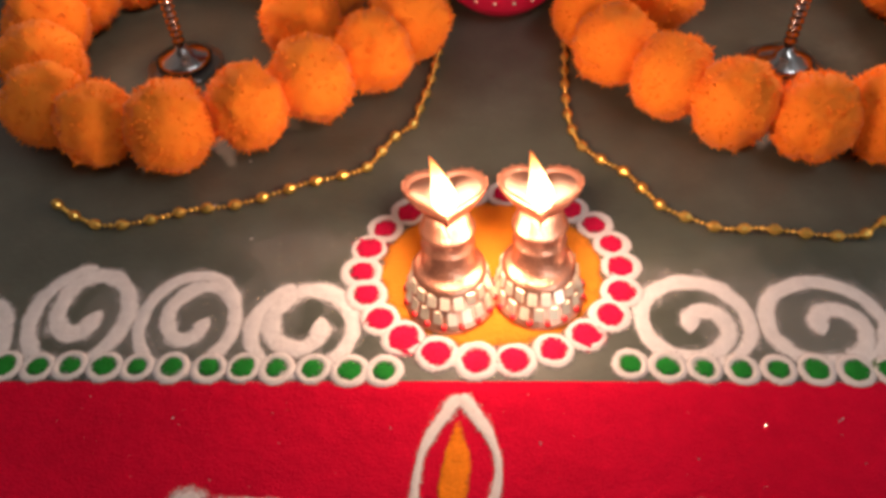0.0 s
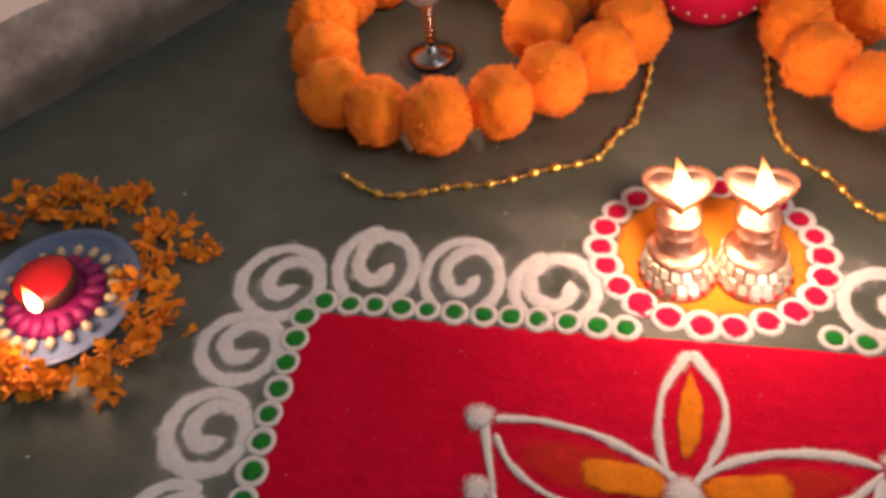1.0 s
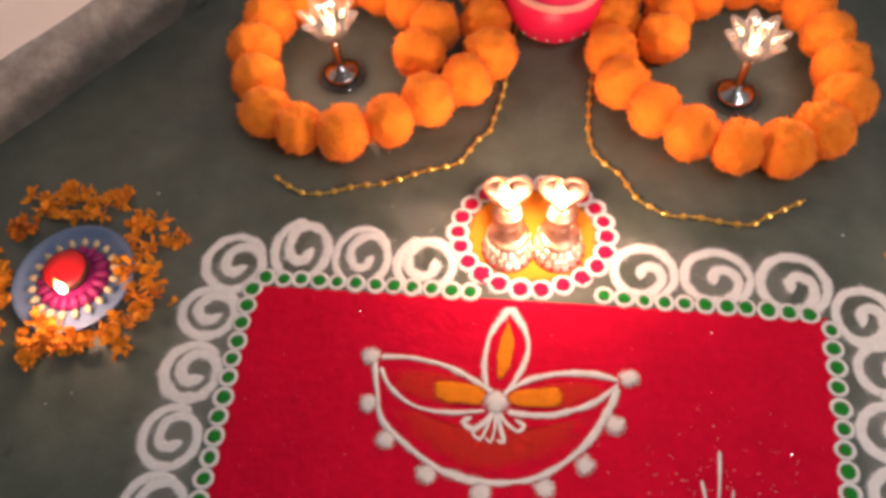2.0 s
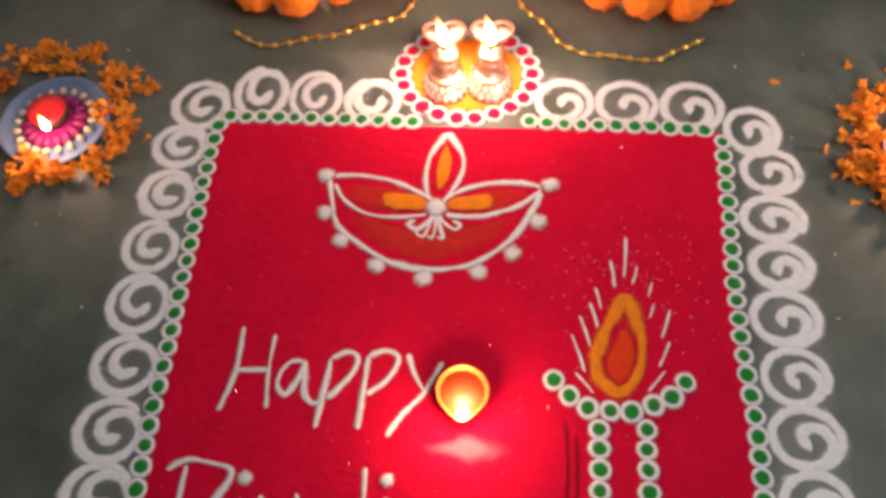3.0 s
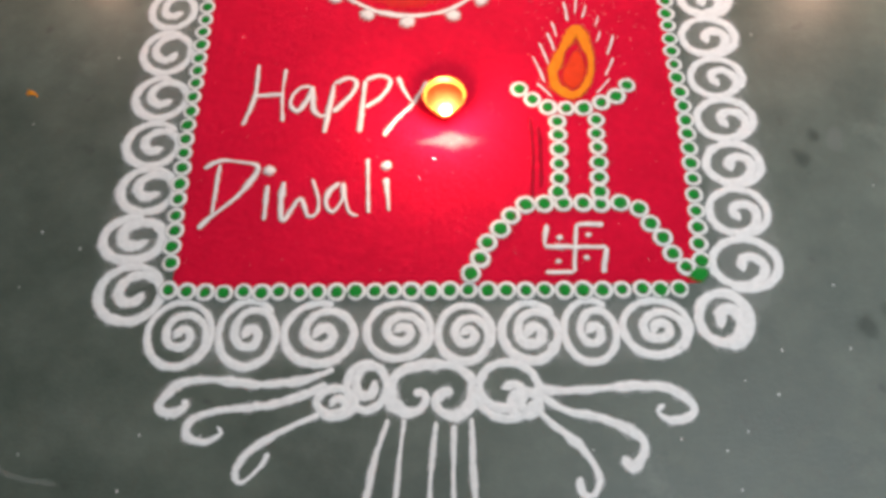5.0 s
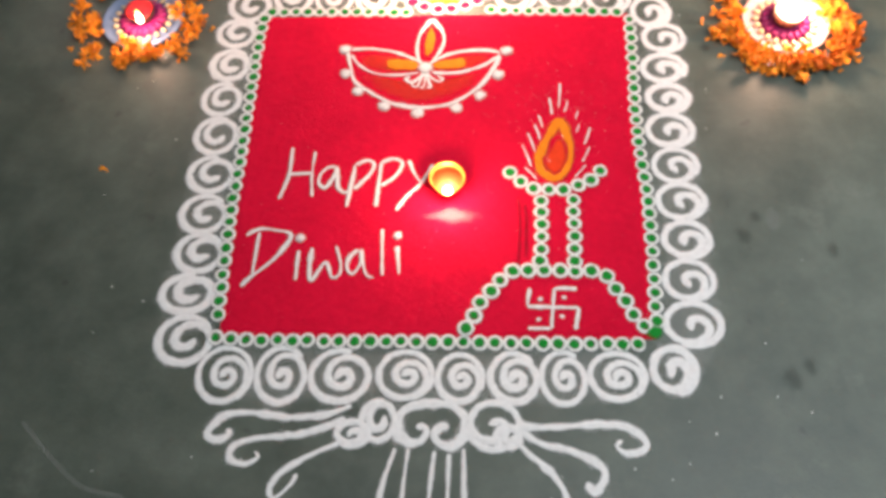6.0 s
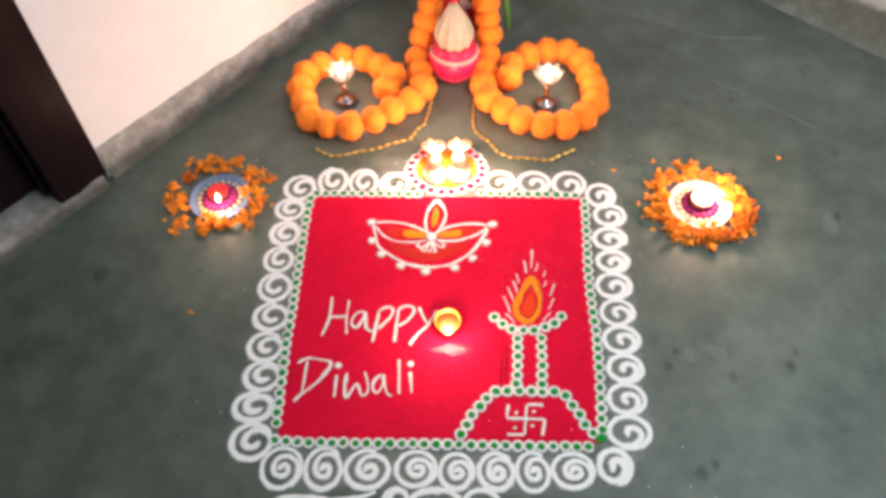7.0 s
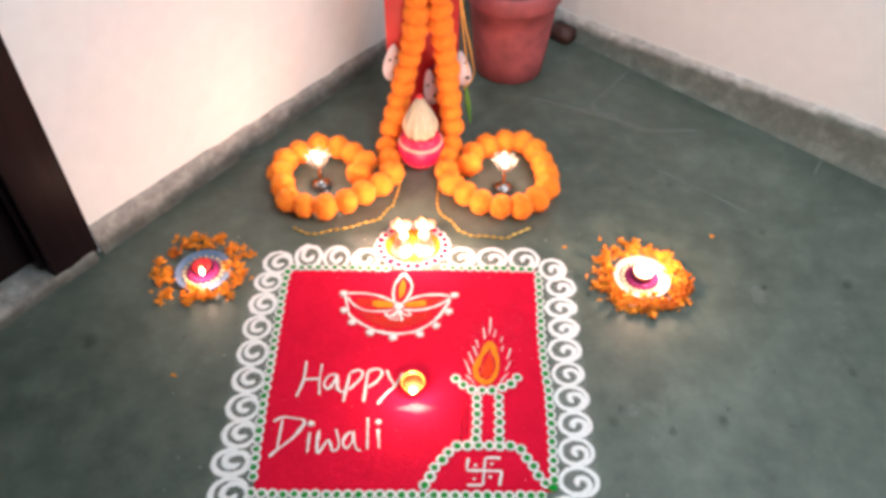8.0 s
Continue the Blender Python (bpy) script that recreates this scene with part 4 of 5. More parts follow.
def wick(parent, x, y, z, h=0.008, r=0.0012):
    bm = bmesh.new()
    tube(bm, [(x, y, z), (x + 0.001, y, z + h * 0.6), (x + 0.0015, y - 0.001, z + h)], r, 6, 0.003)
    part("wick", bm, WICK, parent)


def heart_outline(s, n=40):
    """A plump heart with a shallow notch, its tip towards -y."""
    pts = []
    for k in range(n):
        a = 2 * math.pi * k / n
        x = 15 * math.sin(a) ** 3 + 1.2 * math.sin(a)
        y = 12 * math.cos(a) - 3.4 * math.cos(2 * a) - 1.6 * math.cos(3 * a) - 0.6 * math.cos(4 * a)
        pts.append((x / 16 * s * 0.94, (y + 1) / 16 * s * 1.0))
    return pts


LEAN = Matrix(((1, 0, 0, 0), (0, 1, 0.52, 0), (0, 0, 0.48, 0), (0, 0, 0, 1)))   # the lamps recline backwards, their dishes level


def heart_lamp(x, y, turn, label):
    m = Matrix.Translation((x, y, 0.0014)) @ Matrix.Rotation(turn, 4, "Z")
    th = thing("heart_lamp", m, label, "oil lamp", "pair of heart lamps")
    bm = bmesh.new()
    lathe(bm, [(0.0300, 0), (0.0316, 0.002), (0.0312, 0.005), (0.0290, 0.0065), (0.0272, 0.016), (0.0262, 0.0175), (0.0252, 0.028), (0.0254, 0.0300), (0.0222, 0.0325), (0.0196, 0.0345), (0.0188, 0.037),
               (0.0182, 0.042), (0.0180, 0.050), (0.0187, 0.052), (0.0180, 0.054), (0.0176, 0.060), (0.0184, 0.0635), (0.0196, 0.0660), (0.0184, 0.0685), (0.0170, 0.072), (0.0160, 0.078), (0.0140, 0.084)], 44)
    for v in bm.verts:
        v.co.x, v.co.y = v.co.x * 0.94, v.co.y * 0.94
    bm.transform(LEAN)
    part("pedestal", bm, COPPER, th, "copper-coloured bell-shaped pedestal")
    chip = random.Random(int(x * 1000))
    for row, radius, high in ((0, 0.0264, 0.0115), (1, 0.0247, 0.0230)):
        for k in range(18):
            a = 2 * math.pi * (k + 0.5 * row) / 18
            bm = bmesh.new()
            box(bm, (-0.0031, -0.0010, -0.0046), (0.0031, 0.0012, 0.0046), 0.0005)
            bm.transform(LEAN @ Matrix.Rotation(a, 4, "Z") @ Matrix.Translation((0, -radius, high)) @ Matrix.Rotation(-0.22 + chip.uniform(-0.35, 0.25), 4, "X") @ Matrix.Rotation(chip.uniform(-0.3, 0.3), 4, "Z"))
            part("mirror", bm, MIRROR, th, "small square mirror chip", smooth=False)
    for k in range(16):
        a = 2 * math.pi * (k + 0.5) / 16
        bm = bmesh.new()
        ball(bm, (0.0290 * math.cos(a), 0.0290 * math.sin(a), 0.0062), 0.0024, 1)
        bm.transform(LEAN)
        part("bead", bm, RED_WAX, th)
    # heart-shaped dish with a thick beaded rim
    bm = bmesh.new()
    rings = []
    for s, z in ((0.013, 0.082), (0.023, 0.086), (0.029, 0.094), (0.0300, 0.099), (0.0282, 0.1005), (0.0264, 0.098), (0.024, 0.0935), (0.004, 0.0925)):
        rings.append([bm.verts.new((px, py, z)) for px, py in heart_outline(s)])
    n = len(rings[0])
    for p, q in zip(rings, rings[1:]):
        for k in range(n):
            bm.faces.new((p[k], p[(k + 1) % n], q[(k + 1) % n], q[k]))
    bm.faces.new(rings[0][::-1])
    bm.faces.new(rings[-1])
    bmesh.ops.recalc_face_normals(bm, faces=bm.faces)
    bm.transform(LEAN)
    dish = part("heart_dish", bm, COPPER, th, "heart-shaped copper dish")
    bm = bmesh.new()
    for px, py in heart_outline(0.0294, 30):
        ball(bm, (px, py, 0.0995), 0.0011, 1)
    bm.transform(LEAN)
    part("beaded_rim", bm, COPPER, dish)
    bm = bmesh.new()
    lo = [bm.verts.new((px, py, 0.0920)) for px, py in heart_outline(0.0246)]
    hi = [bm.verts.new((px, py, 0.0962)) for px, py in heart_outline(0.0250)]
    n = len(lo)
    for k in range(n):
        bm.faces.new((lo[k], lo[(k + 1) % n], hi[(k + 1) % n], hi[k]))
    bm.faces.new(lo[::-1])
    bm.faces.new(hi)
    bm.transform(LEAN)
    part("oil_wax", bm, HOT_WAX, dish, "pale molten wax")
    fy, fz = -0.0165 + 0.52 * 0.0955, 0.48 * 0.0955
    wick(th, 0, fy, fz)
    flame(th, 0, fy, fz, 0.042, 0.0078, (-0.009, 0.008), 0.56, (0, -0.004, 0.024))
    return th


heart_lamp(-0.0180, 0.360, 0.05, "copper heart-shaped oil lamp with mirror-studded pedestal, burning")
heart_lamp(0.0385, 0.362, -0.06, "copper heart-shaped oil lamp, burning beside its twin")


def small_diya():
    m = Matrix.Translation((0.0135, -0.055, FZ))
    th = thing("diya", m, "round brass-coloured oil lamp burning on the red powder", "oil lamp")
    bm = bmesh.new()
    prof = [(0.012, 0), (0.016, 0.001), (0.022, 0.007), (0.0262, 0.016), (0.0278, 0.0225), (0.0272, 0.024), (0.0256, 0.0225), (0.0238, 0.016), (0.019, 0.009), (0.006, 0.0065)]
    lathe(bm, prof, 40)
    for v in bm.verts:
        a = math.atan2(v.co.y, v.co.x)
        rr = math.hypot(v.co.x, v.co.y)
        if rr > 0.018:
            k = max(0, math.cos(a + math.pi / 2)) ** 14 * 0.22
            v.co.x *= 1 + k
            v.co.y *= 1 + k
    part("bowl", bm, BRASS, th)
    bm = bmesh.new()
    lathe(bm, [(0.019, 0.0095), (0.0232, 0.0155), (0.0232, 0.0156), (0.001, 0.0157)], 32)
    part("oil", bm, CLAY, th, "orange oil inside the lamp")
    wick(th, 0, -0.022, 0.016)
    flame(th, 0.001, -0.026, 0.018, 0.021, 0.0066, (0.0005, 0.003), 0.52, (0, 0.002, 0.011))


small_diya()


def glass_goblet(x, y, label):
    th = thing("candle_goblet", Matrix.Translation((x, y, 0)), label, "candle holder", "glass candle goblets")
    bm = bmesh.new()
    lathe(bm, [(0.033, 0.0), (0.0335, 0.002), (0.032, 0.004), (0.024, 0.0045), (0.006, 0.006)], 36)
    part("glass_foot", bm, GLASS, th).visible_shadow = False
    bm = bmesh.new()
    lathe(bm, [(0.024, 0.0062), (0.0245, 0.0085), (0.021, 0.0115), (0.012, 0.0150), (0.006, 0.019), (0.004, 0.022)], 32)
    part("foot_dome", bm, DARK_METAL, th, "domed chrome foot")
    bm = bmesh.new()
    prof = [(0.004, 0.022)]
    for k in range(7):
        z = 0.024 + 0.0062 * k
        prof += [(0.0034, z), (0.0056, z + 0.0022), (0.0056, z + 0.0036), (0.0034, z + 0.0058)]
    prof += [(0.005, 0.0694), (0.008, 0.0725)]
    lathe(bm, prof, 16)
    part("stem", bm, DARK_METAL, th, "ringed chrome stem")
    # a wide cup whose rim runs out into eight blunt points
    bm = bmesh.new()
    seg, rows = 64, []
    for r, z, star in ((0.007, 0.0725, 0), (0.015, 0.0745, 0.02), (0.020, 0.081, 0.05), (0.0265, 0.095, 0.10), (0.0335, 0.108, 0.17), (0.0325, 0.1092, 0.17), (0.0250, 0.0955, 0.10), (0.0185, 0.082, 0.05), (0.003, 0.078, 0)):
        rows.append([bm.verts.new((r * (1 + star * math.cos(8 * a)) * math.cos(a), r * (1 + star * math.cos(8 * a)) * math.sin(a), z + 0.05 * star * 0.4 * math.cos(8 * a))) for a in [2 * math.pi * k / seg for k in range(seg)]])
    for p, q in zip(rows, rows[1:]):
        for k in range(seg):
            bm.faces.new((p[k], p[(k + 1) % seg], q[(k + 1) % seg], q[k]))
    bm.faces.new(rows[0][::-1])
    bm.faces.new(rows[-1])
    part("glass_cup", bm, FROSTED, th, "star-rimmed clear glass cup").visible_shadow = False
    bm = bmesh.new()
    lathe(bm, [(0.0110, 0.0790), (0.0120, 0.0800), (0.0120, 0.0850), (0.0112, 0.0855), (0.001, 0.0845)], 28)
    part("tealight", bm, TIN, th, "small metal candle cup")
    wick(th, 0, 0, 0.0840)
    flame(th, 0, 0, 0.0865, 0.030, 0.0048, (0.001, 0), 0.30, (0, 0, 0.022), 0.006)


glass_goblet(-0.252, 0.627, "clear glass and chrome candle goblet, lit, inside the garland loop")
glass_goblet(0.261, 0.603, "clear glass and chrome candle goblet, lit, inside the second garland loop")


def decorated_plate(x, y, turn, plate_mat, candle_mat, label, watts, fl, group, lift, cup_mat, cup_label):
    th = thing("candle_plate", Matrix.Translation((x, y, 0)) @ Matrix.Rotation(turn, 4, "Z"), label, "candle plate", group)
    bm = bmesh.new()
    lathe(bm, [(0.052, 0), (0.060, 0.001), (0.0695, 0.008), (0.0720, 0.0105), (0.0705, 0.0118), (0.066, 0.0085), (0.055, 0.0045), (0.002, 0.004)], 48)
    part("dish", bm, plate_mat, th)
    bm = bmesh.new()
    lathe(bm, [(0.030, 0.004), (0.040, 0.005), (0.041, 0.0065), (0.036, 0.010), (0.022, 0.012), (0.002, 0.012)], 36)
    part("cloth_base", bm, MAGENTA, th, "magenta cloth rosette")
    me = None
    for k in range(18):
        a = 2 * math.pi * k / 18
        if me is None:
            bm = bmesh.new()
            ball(bm, (0, 0, 0), 1, 2, (0.0095, 0.0056, 0.0052))
            ob = part("cloth_petal", bm, MAGENTA, th)
            me = ob.data
        else:
            ob = new("cloth_petal", me)
            ob.parent = th
        ob.matrix_basis = Matrix.Rotation(a, 4, "Z") @ Matrix.Translation((0.034, 0, 0.0105)) @ Matrix.Rotation(0.2, 4, "Y")
    me = None
    for k in range(20):
        a = 2 * math.pi * (k + 0.5) / 20
        if me is None:
            bm = bmesh.new()
            ball(bm, (0, 0, 0), 1, 2, (0.0062, 0.0042, 0.0042))
            for v in bm.verts:
                v.co.y *= 1 - 0.35 * max(0, v.co.x / 0.0062)
            ob = part("cream_bead", bm, CREAM, th, "cream drop bead")
            me = ob.data
        else:
            ob = new("cream_bead", me)
            ob.parent = th
        ob.matrix_basis = Matrix.Rotation(a, 4, "Z") @ Matrix.Translation((0.0485, 0, 0.0085))
    bm = bmesh.new()
    lathe(bm, [(0.014, 0.011), (0.019, 0.013), (0.0245, 0.024), (0.026, 0.031), (0.0248, 0.0325), (0.0225, 0.029), (0.002, 0.028)], 36)
    cupo = part("cup", bm, cup_mat, th, cup_label)
    bm = bmesh.new()
    lathe(bm, [(0.020, 0.027), (0.0235, 0.0285), (0.0238, 0.0325), (0.0225, 0.034), (0.010, 0.0335), (0.001, 0.033)], 32)
    part("wax", bm, candle_mat, cupo)
    fx, fy, fz, fh, fr = fl
    wick(th, fx, fy, fz - 0.003)
    flame(th, fx, fy, fz, fh, fr, (0.001, 0.001), watts, (0, -0.018, lift))
    return th


decorated_plate(-0.521, 0.297, 0.2, BLUE, RED_WAX, "blue dish with magenta rosette and lit red candle", 0.17, (0.002, -0.028, 0.026, 0.032, 0.0050), "candle plates", 0.006, DARK_CLAY, "dark clay cup")
decorated_plate(0.587, 0.258, 0.9, BLUSH, WHITE_WAX, "pale pink dish with magenta rosette and lit candle", 0.74, (0.006, 0.004, 0.032, 0.032, 0.0115), "candle plates", 0.022, CUP_CLAY, "brown clay cup")


# ---- loose marigold petals ----
def petal_clump(seed, n, spread, height):
    """Torn marigold florets: tufts of short crumpled straps that spring from a few common points."""
    bm = bmesh.new()
    r = random.Random(seed)
    roots = [(r.gauss(0, spread), r.gauss(0, spread), r.uniform(0.2, 1) * height * 0.6) for k in range(max(1, n // 7))]
    for i in range(n):
        L, w = r.uniform(0.009, 0.017), r.uniform(0.0062, 0.0110)
        a, t = r.uniform(0, 6.283), r.uniform(-0.5, 1.0)
        bx, by, bz = roots[i % len(roots)]
        m = Matrix.Translation((bx + r.gauss(0, 0.0015), by + r.gauss(0, 0.0015), 0.001 + bz + r.random() * height * 0.25)) @ Matrix.Rotation(a, 4, "Z") @ Matrix.Rotation(-t, 4, "Y") @ Matrix.Rotation(r.uniform(-1.0, 1.0), 4, "X")
        rows, bend, ph = [], r.uniform(-1.2, 1.4), r.uniform(0, 6)
        for k in range(6):
            f = k / 5
            wd = w * (0.35 + 0.75 * f ** 0.7) * (1 + 0.25 * math.sin(7 * f + ph)) * (0.75 if k == 5 else 1)
            z = 0.4 * L * bend * f * f + 0.0009 * math.sin(8 * f + ph)
            y0 = 0.0016 * math.sin(5 * f + ph)
            rows.append([bm.verts.new(m @ Vector((L * f - (0.0022 if k == 5 and not sd else 0), y0 + sd * wd * 0.5, z + (0.0014 * math.sin(ph + 3 * f) if sd else 0)))) for sd in (-1, 0, 1)])
        for p, q in zip(rows, rows[1:]):
            for k in range(2):
                bm.faces.new((p[k], q[k], q[k + 1], p[k + 1]))
    for v in bm.verts:
        v.co.z = max(v.co.z, 0.0006)
    return bm


CLUMPS = []
for k in range(5):
    bm = petal_clump(40 + k, 44, 0.0105, 0.015)
    me = bpy.data.meshes.new("petal_clump")
    bm.to_mesh(me)
    me.materials.append((PETAL, PETAL, PETAL_DRY, PETAL, PETAL)[k])
    CLUMPS.append(me)


def petal_ring(x, y, spots, label, seed):
    th = thing("petal_ring", Matrix.Translation((x, y, 0)), label, "flower petals", "petal rings")
    r = random.Random(seed)
    for dx, dy, s in spots:
        m = Matrix.Translation((dx, dy, 0)) @ Matrix.Rotation(r.uniform(0, 6.28), 4, "Z") @ Matrix.Diagonal((s, s, s, 1))
        shared("petal_clump", CLUMPS[r.randrange(5)], th, m)
    bm = bmesh.new()
    for k in range(7):
        a, d = r.uniform(0, 6.283), r.uniform(0.115, 0.135)
        q = petal_clump(seed * 31 + k, 1, 0.001, 0.0)
        me = bpy.data.meshes.new("tmp")
        for v in q.verts:
            v.co += Vector((d * math.cos(a), d * math.sin(a), 0))
        q.to_mesh(me)
        q.free()
        bm.from_mesh(me)
        bpy.data.meshes.remove(me)
    part("loose_petal", bm, PETAL, th, "scattered single petals", smooth=False, kind="stuff")
    return th


SPOTS_W = [(-0.560, 0.416), (-0.494, 0.409), (-0.463, 0.379), (-0.445, 0.331), (-0.447, 0.302), (-0.429, 0.274), (-0.440, 0.232), (-0.494, 0.222), (-0.533, 0.228), (-0.540, 0.208), (-0.589, 0.388), (-0.630, 0.327), (-0.624, 0.268), (-0.592, 0.222), (-0.511, 0.208), (-0.610, 0.362), (-0.624, 0.296), (-0.545, 0.398)]
SPOTS_E = [(0.508, 0.339), (0.491, 0.308), (0.500, 0.270), (0.495, 0.238), (0.490, 0.215), (0.518, 0.197), (0.540, 0.168), (0.571, 0.156), (0.604, 0.158), (0.637, 0.164), (0.668, 0.178), (0.700, 0.216), (0.700, 0.256), (0.686, 0.290), (0.678, 0.315), (0.655, 0.337), (0.625, 0.353), (0.591, 0.370), (0.570, 0.378), (0.536, 0.352), (0.672, 0.200), (0.690, 0.236), (0.600, 0.172)]
petal_ring(-0.525, 0.300, [(x + 0.525, y - 0.300, 1.0) for x, y in SPOTS_W] + [(0.100, 0.058, 0.55), (0.116, 0.058, 0.5)], "ring of torn orange marigold petals round the blue dish", 3)
petal_ring(0.587, 0.258, [((x - 0.587) * 0.95, (y - 0.258) * (0.84 if y > 0.30 else 0.93), 1.06) for x, y in SPOTS_E] + [(0.092 * math.cos(a), -0.006 + 0.086 * math.sin(a), 0.95) for a in (-2.9, -2.5, -2.1, -1.7, -1.3, -0.9, -0.5, -0.1, 0.4)], "ring of torn orange marigold petals round the pink dish", 4)

for k, (x, y, a) in enumerate(((0.41, 0.37, 0.3), (0.50, 0.40, 1.4), (0.45, 0.26, 2.2), (0.46, 0.23, 0.9), (-0.52, -0.02, 0.2), (0.80, 0.40, 0.5))):
    bm = petal_clump(90 + k, 1, 0.0005, 0.0)
    tagged(part("fallen_petal", bm, PETAL, m=Matrix.Translation((x, y, 0)) @ Matrix.Rotation(a, 4, "Z")), "single fallen marigold petal on the cement floor", "petal", "fallen petals")


# ---- marigold garlands ----
def pom_mesh(seed):
    """A plush marigold head: a lumpy flattened ball under a coat of short soft tufts; its thread runs along local x."""
    bm = bmesh.new()
    bmesh.ops.create_icosphere(bm, subdivisions=4, radius=1)
    sv = Vector((seed, 0.7 * seed, 0))
    for v in bm.verts:
        p = v.co.normalized()
        a = math.atan2(p.z, p.y)
        r = 1 + 0.02 * math.sin(7 * a + seed) * (1 - p.x * p.x) + 0.10 * noise.noise(p * 1.9 + sv) + 0.08 * noise.noise(p * 4.5 + sv) + 0.04 * noise.noise(p * 11 + sv)
        v.co = Vector((p.x * 0.0318 * r, p.y * 0.0340 * r, p.z * 0.0340 * r))
    base = [v.co.copy() for v in bm.verts]
    r = random.Random(int(seed * 10))
    for i in range(2400):
        c = base[r.randrange(len(base))]
        d = (c.normalized() * 0.55 + Vector((r.uniform(-1, 1), r.uniform(-1, 1), r.uniform(-1, 1))) * 0.9).normalized()
        u = d.cross(c).normalized() * r.uniform(0.0006, 0.0013)
        b = c * 0.97 + Vector((r.uniform(-1, 1), r.uniform(-1, 1), r.uniform(-1, 1))) * 0.0012
        t = b + d * r.uniform(0.0028, 0.0052)
        bm.faces.new([bm.verts.new(q) for q in (b - u, b + u, t)]).material_index = 1
    me = bpy.data.meshes.new("flower_head")
    bm.to_mesh(me)
    bm.free()
    me.materials.append(POM)
    me.materials.append(POM_TUFT)
    me.polygons.foreach_set("use_smooth", [True] * len(me.polygons))
    return me


POMS = [pom_mesh(1.3 + 2.7 * k) for k in range(4)]


def garland(path, label, seed, pitch, first):
    """Flower heads strung on a path: close together where it hangs, looser on the floor, one of them at arc length first."""
    th = thing("marigold_garland", Matrix.Translation((path[0][0], path[0][1], 0)), label, "garland", "marigold garlands")
    o = th.matrix_world.translation
    r = random.Random(seed)
    P = [Vector(p) for p in glide(path, 0.002)]
    arc = [0.0]
    for p, q in zip(P, P[1:]):
        arc.append(arc[-1] + (q - p).length)
    ground = next(a for a, p in zip(arc, P) if p.z < 0.06)
    stops, a = [], first
    while a > 0:
        stops.append(a)
        a -= pitch if a > ground else 0.045
    a = first + pitch
    while a < arc[-1]:
        stops.append(a)
        a += pitch
    for a in stops:
        i = min(range(len(arc)), key=lambda k: abs(arc[k] - a))
        p = P[i]
        d = (P[min(i + 8, len(P) - 1)] - P[max(i - 8, 0)]).normalized()
        q = d.to_track_quat("X", "Z")
        s = r.uniform(0.93, 1.05)
        m = Matrix.Translation(p - o + Vector((r.uniform(-1, 1), r.uniform(-1, 1), r.uniform(0, 1))) * 0.002) @ q.to_matrix().to_4x4() @ Matrix.Rotation(r.uniform(-0.25, 0.25), 4, "Z") @ Matrix.Rotation(r.uniform(0, 6.28), 4, "X") @ Matrix.Diagonal((s, s, s, 1))
        shared("flower_head", POMS[r.randrange(4)], th, m)
    bm = bmesh.new()
    tube(bm, [tuple(Vector(p) - o) for p in path], 0.0022, 6, 0.02)
    part("thread", bm, STRING_GREEN, th, "green garland thread")
    return th


Z0 = 0.034
LOOP_W = [(0.030, 0.865, 0.62), (0.028, 0.862, 0.46), (0.022, 0.858, 0.36), (0.002, 0.852, 0.27), (-0.022, 0.842, 0.18), (-0.042, 0.822, 0.10), (-0.064, 0.780, 0.048), (-0.066, 0.725, Z0), (-0.055, 0.672, Z0), (-0.054, 0.628, Z0), (-0.085, 0.585, Z0), (-0.126, 0.556, Z0), (-0.173, 0.521, Z0), (-0.225, 0.502, Z0), (-0.277, 0.506, Z0), (-0.326, 0.524, Z0), (-0.348, 0.574, Z0), (-0.366, 0.628, Z0), (-0.365, 0.680, Z0), (-0.337, 0.720, Z0), (-0.285, 0.755, Z0), (-0.238, 0.765, Z0), (-0.190, 0.742, Z0), (-0.150, 0.702, Z0), (-0.122, 0.662, Z0 + 0.006), (-0.152, 0.620, Z0 + 0.004)]
LOOP_E = [(0.082, 0.865, 0.62), (0.084, 0.862, 0.46), (0.092, 0.858, 0.36), (0.104, 0.852, 0.27), (0.110, 0.842, 0.18), (0.116, 0.822, 0.10), (0.122, 0.775, 0.048), (0.112, 0.720, Z0), (0.103, 0.664, Z0), (0.108, 0.605, Z0), (0.146, 0.552, Z0), (0.196, 0.516, Z0), (0.240, 0.494, Z0), (0.290, 0.491, Z0), (0.338, 0.517, Z0), (0.373, 0.555, Z0), (0.384, 0.607, Z0), (0.379, 0.655, Z0), (0.368, 0.706, Z0), (0.350, 0.758, Z0), (0.305, 0.776, Z0), (0.254, 0.770, Z0), (0.210, 0.744, Z0), (0.172, 0.706, Z0), (0.168, 0.655, Z0 + 0.003)]
garland(LOOP_W, "orange plush marigold garland hanging down and looped on the floor", 11, 0.0572, 0.806)
garland(LOOP_E, "orange plush marigold garland looped round the second goblet", 12, 0.0553, 0.732)


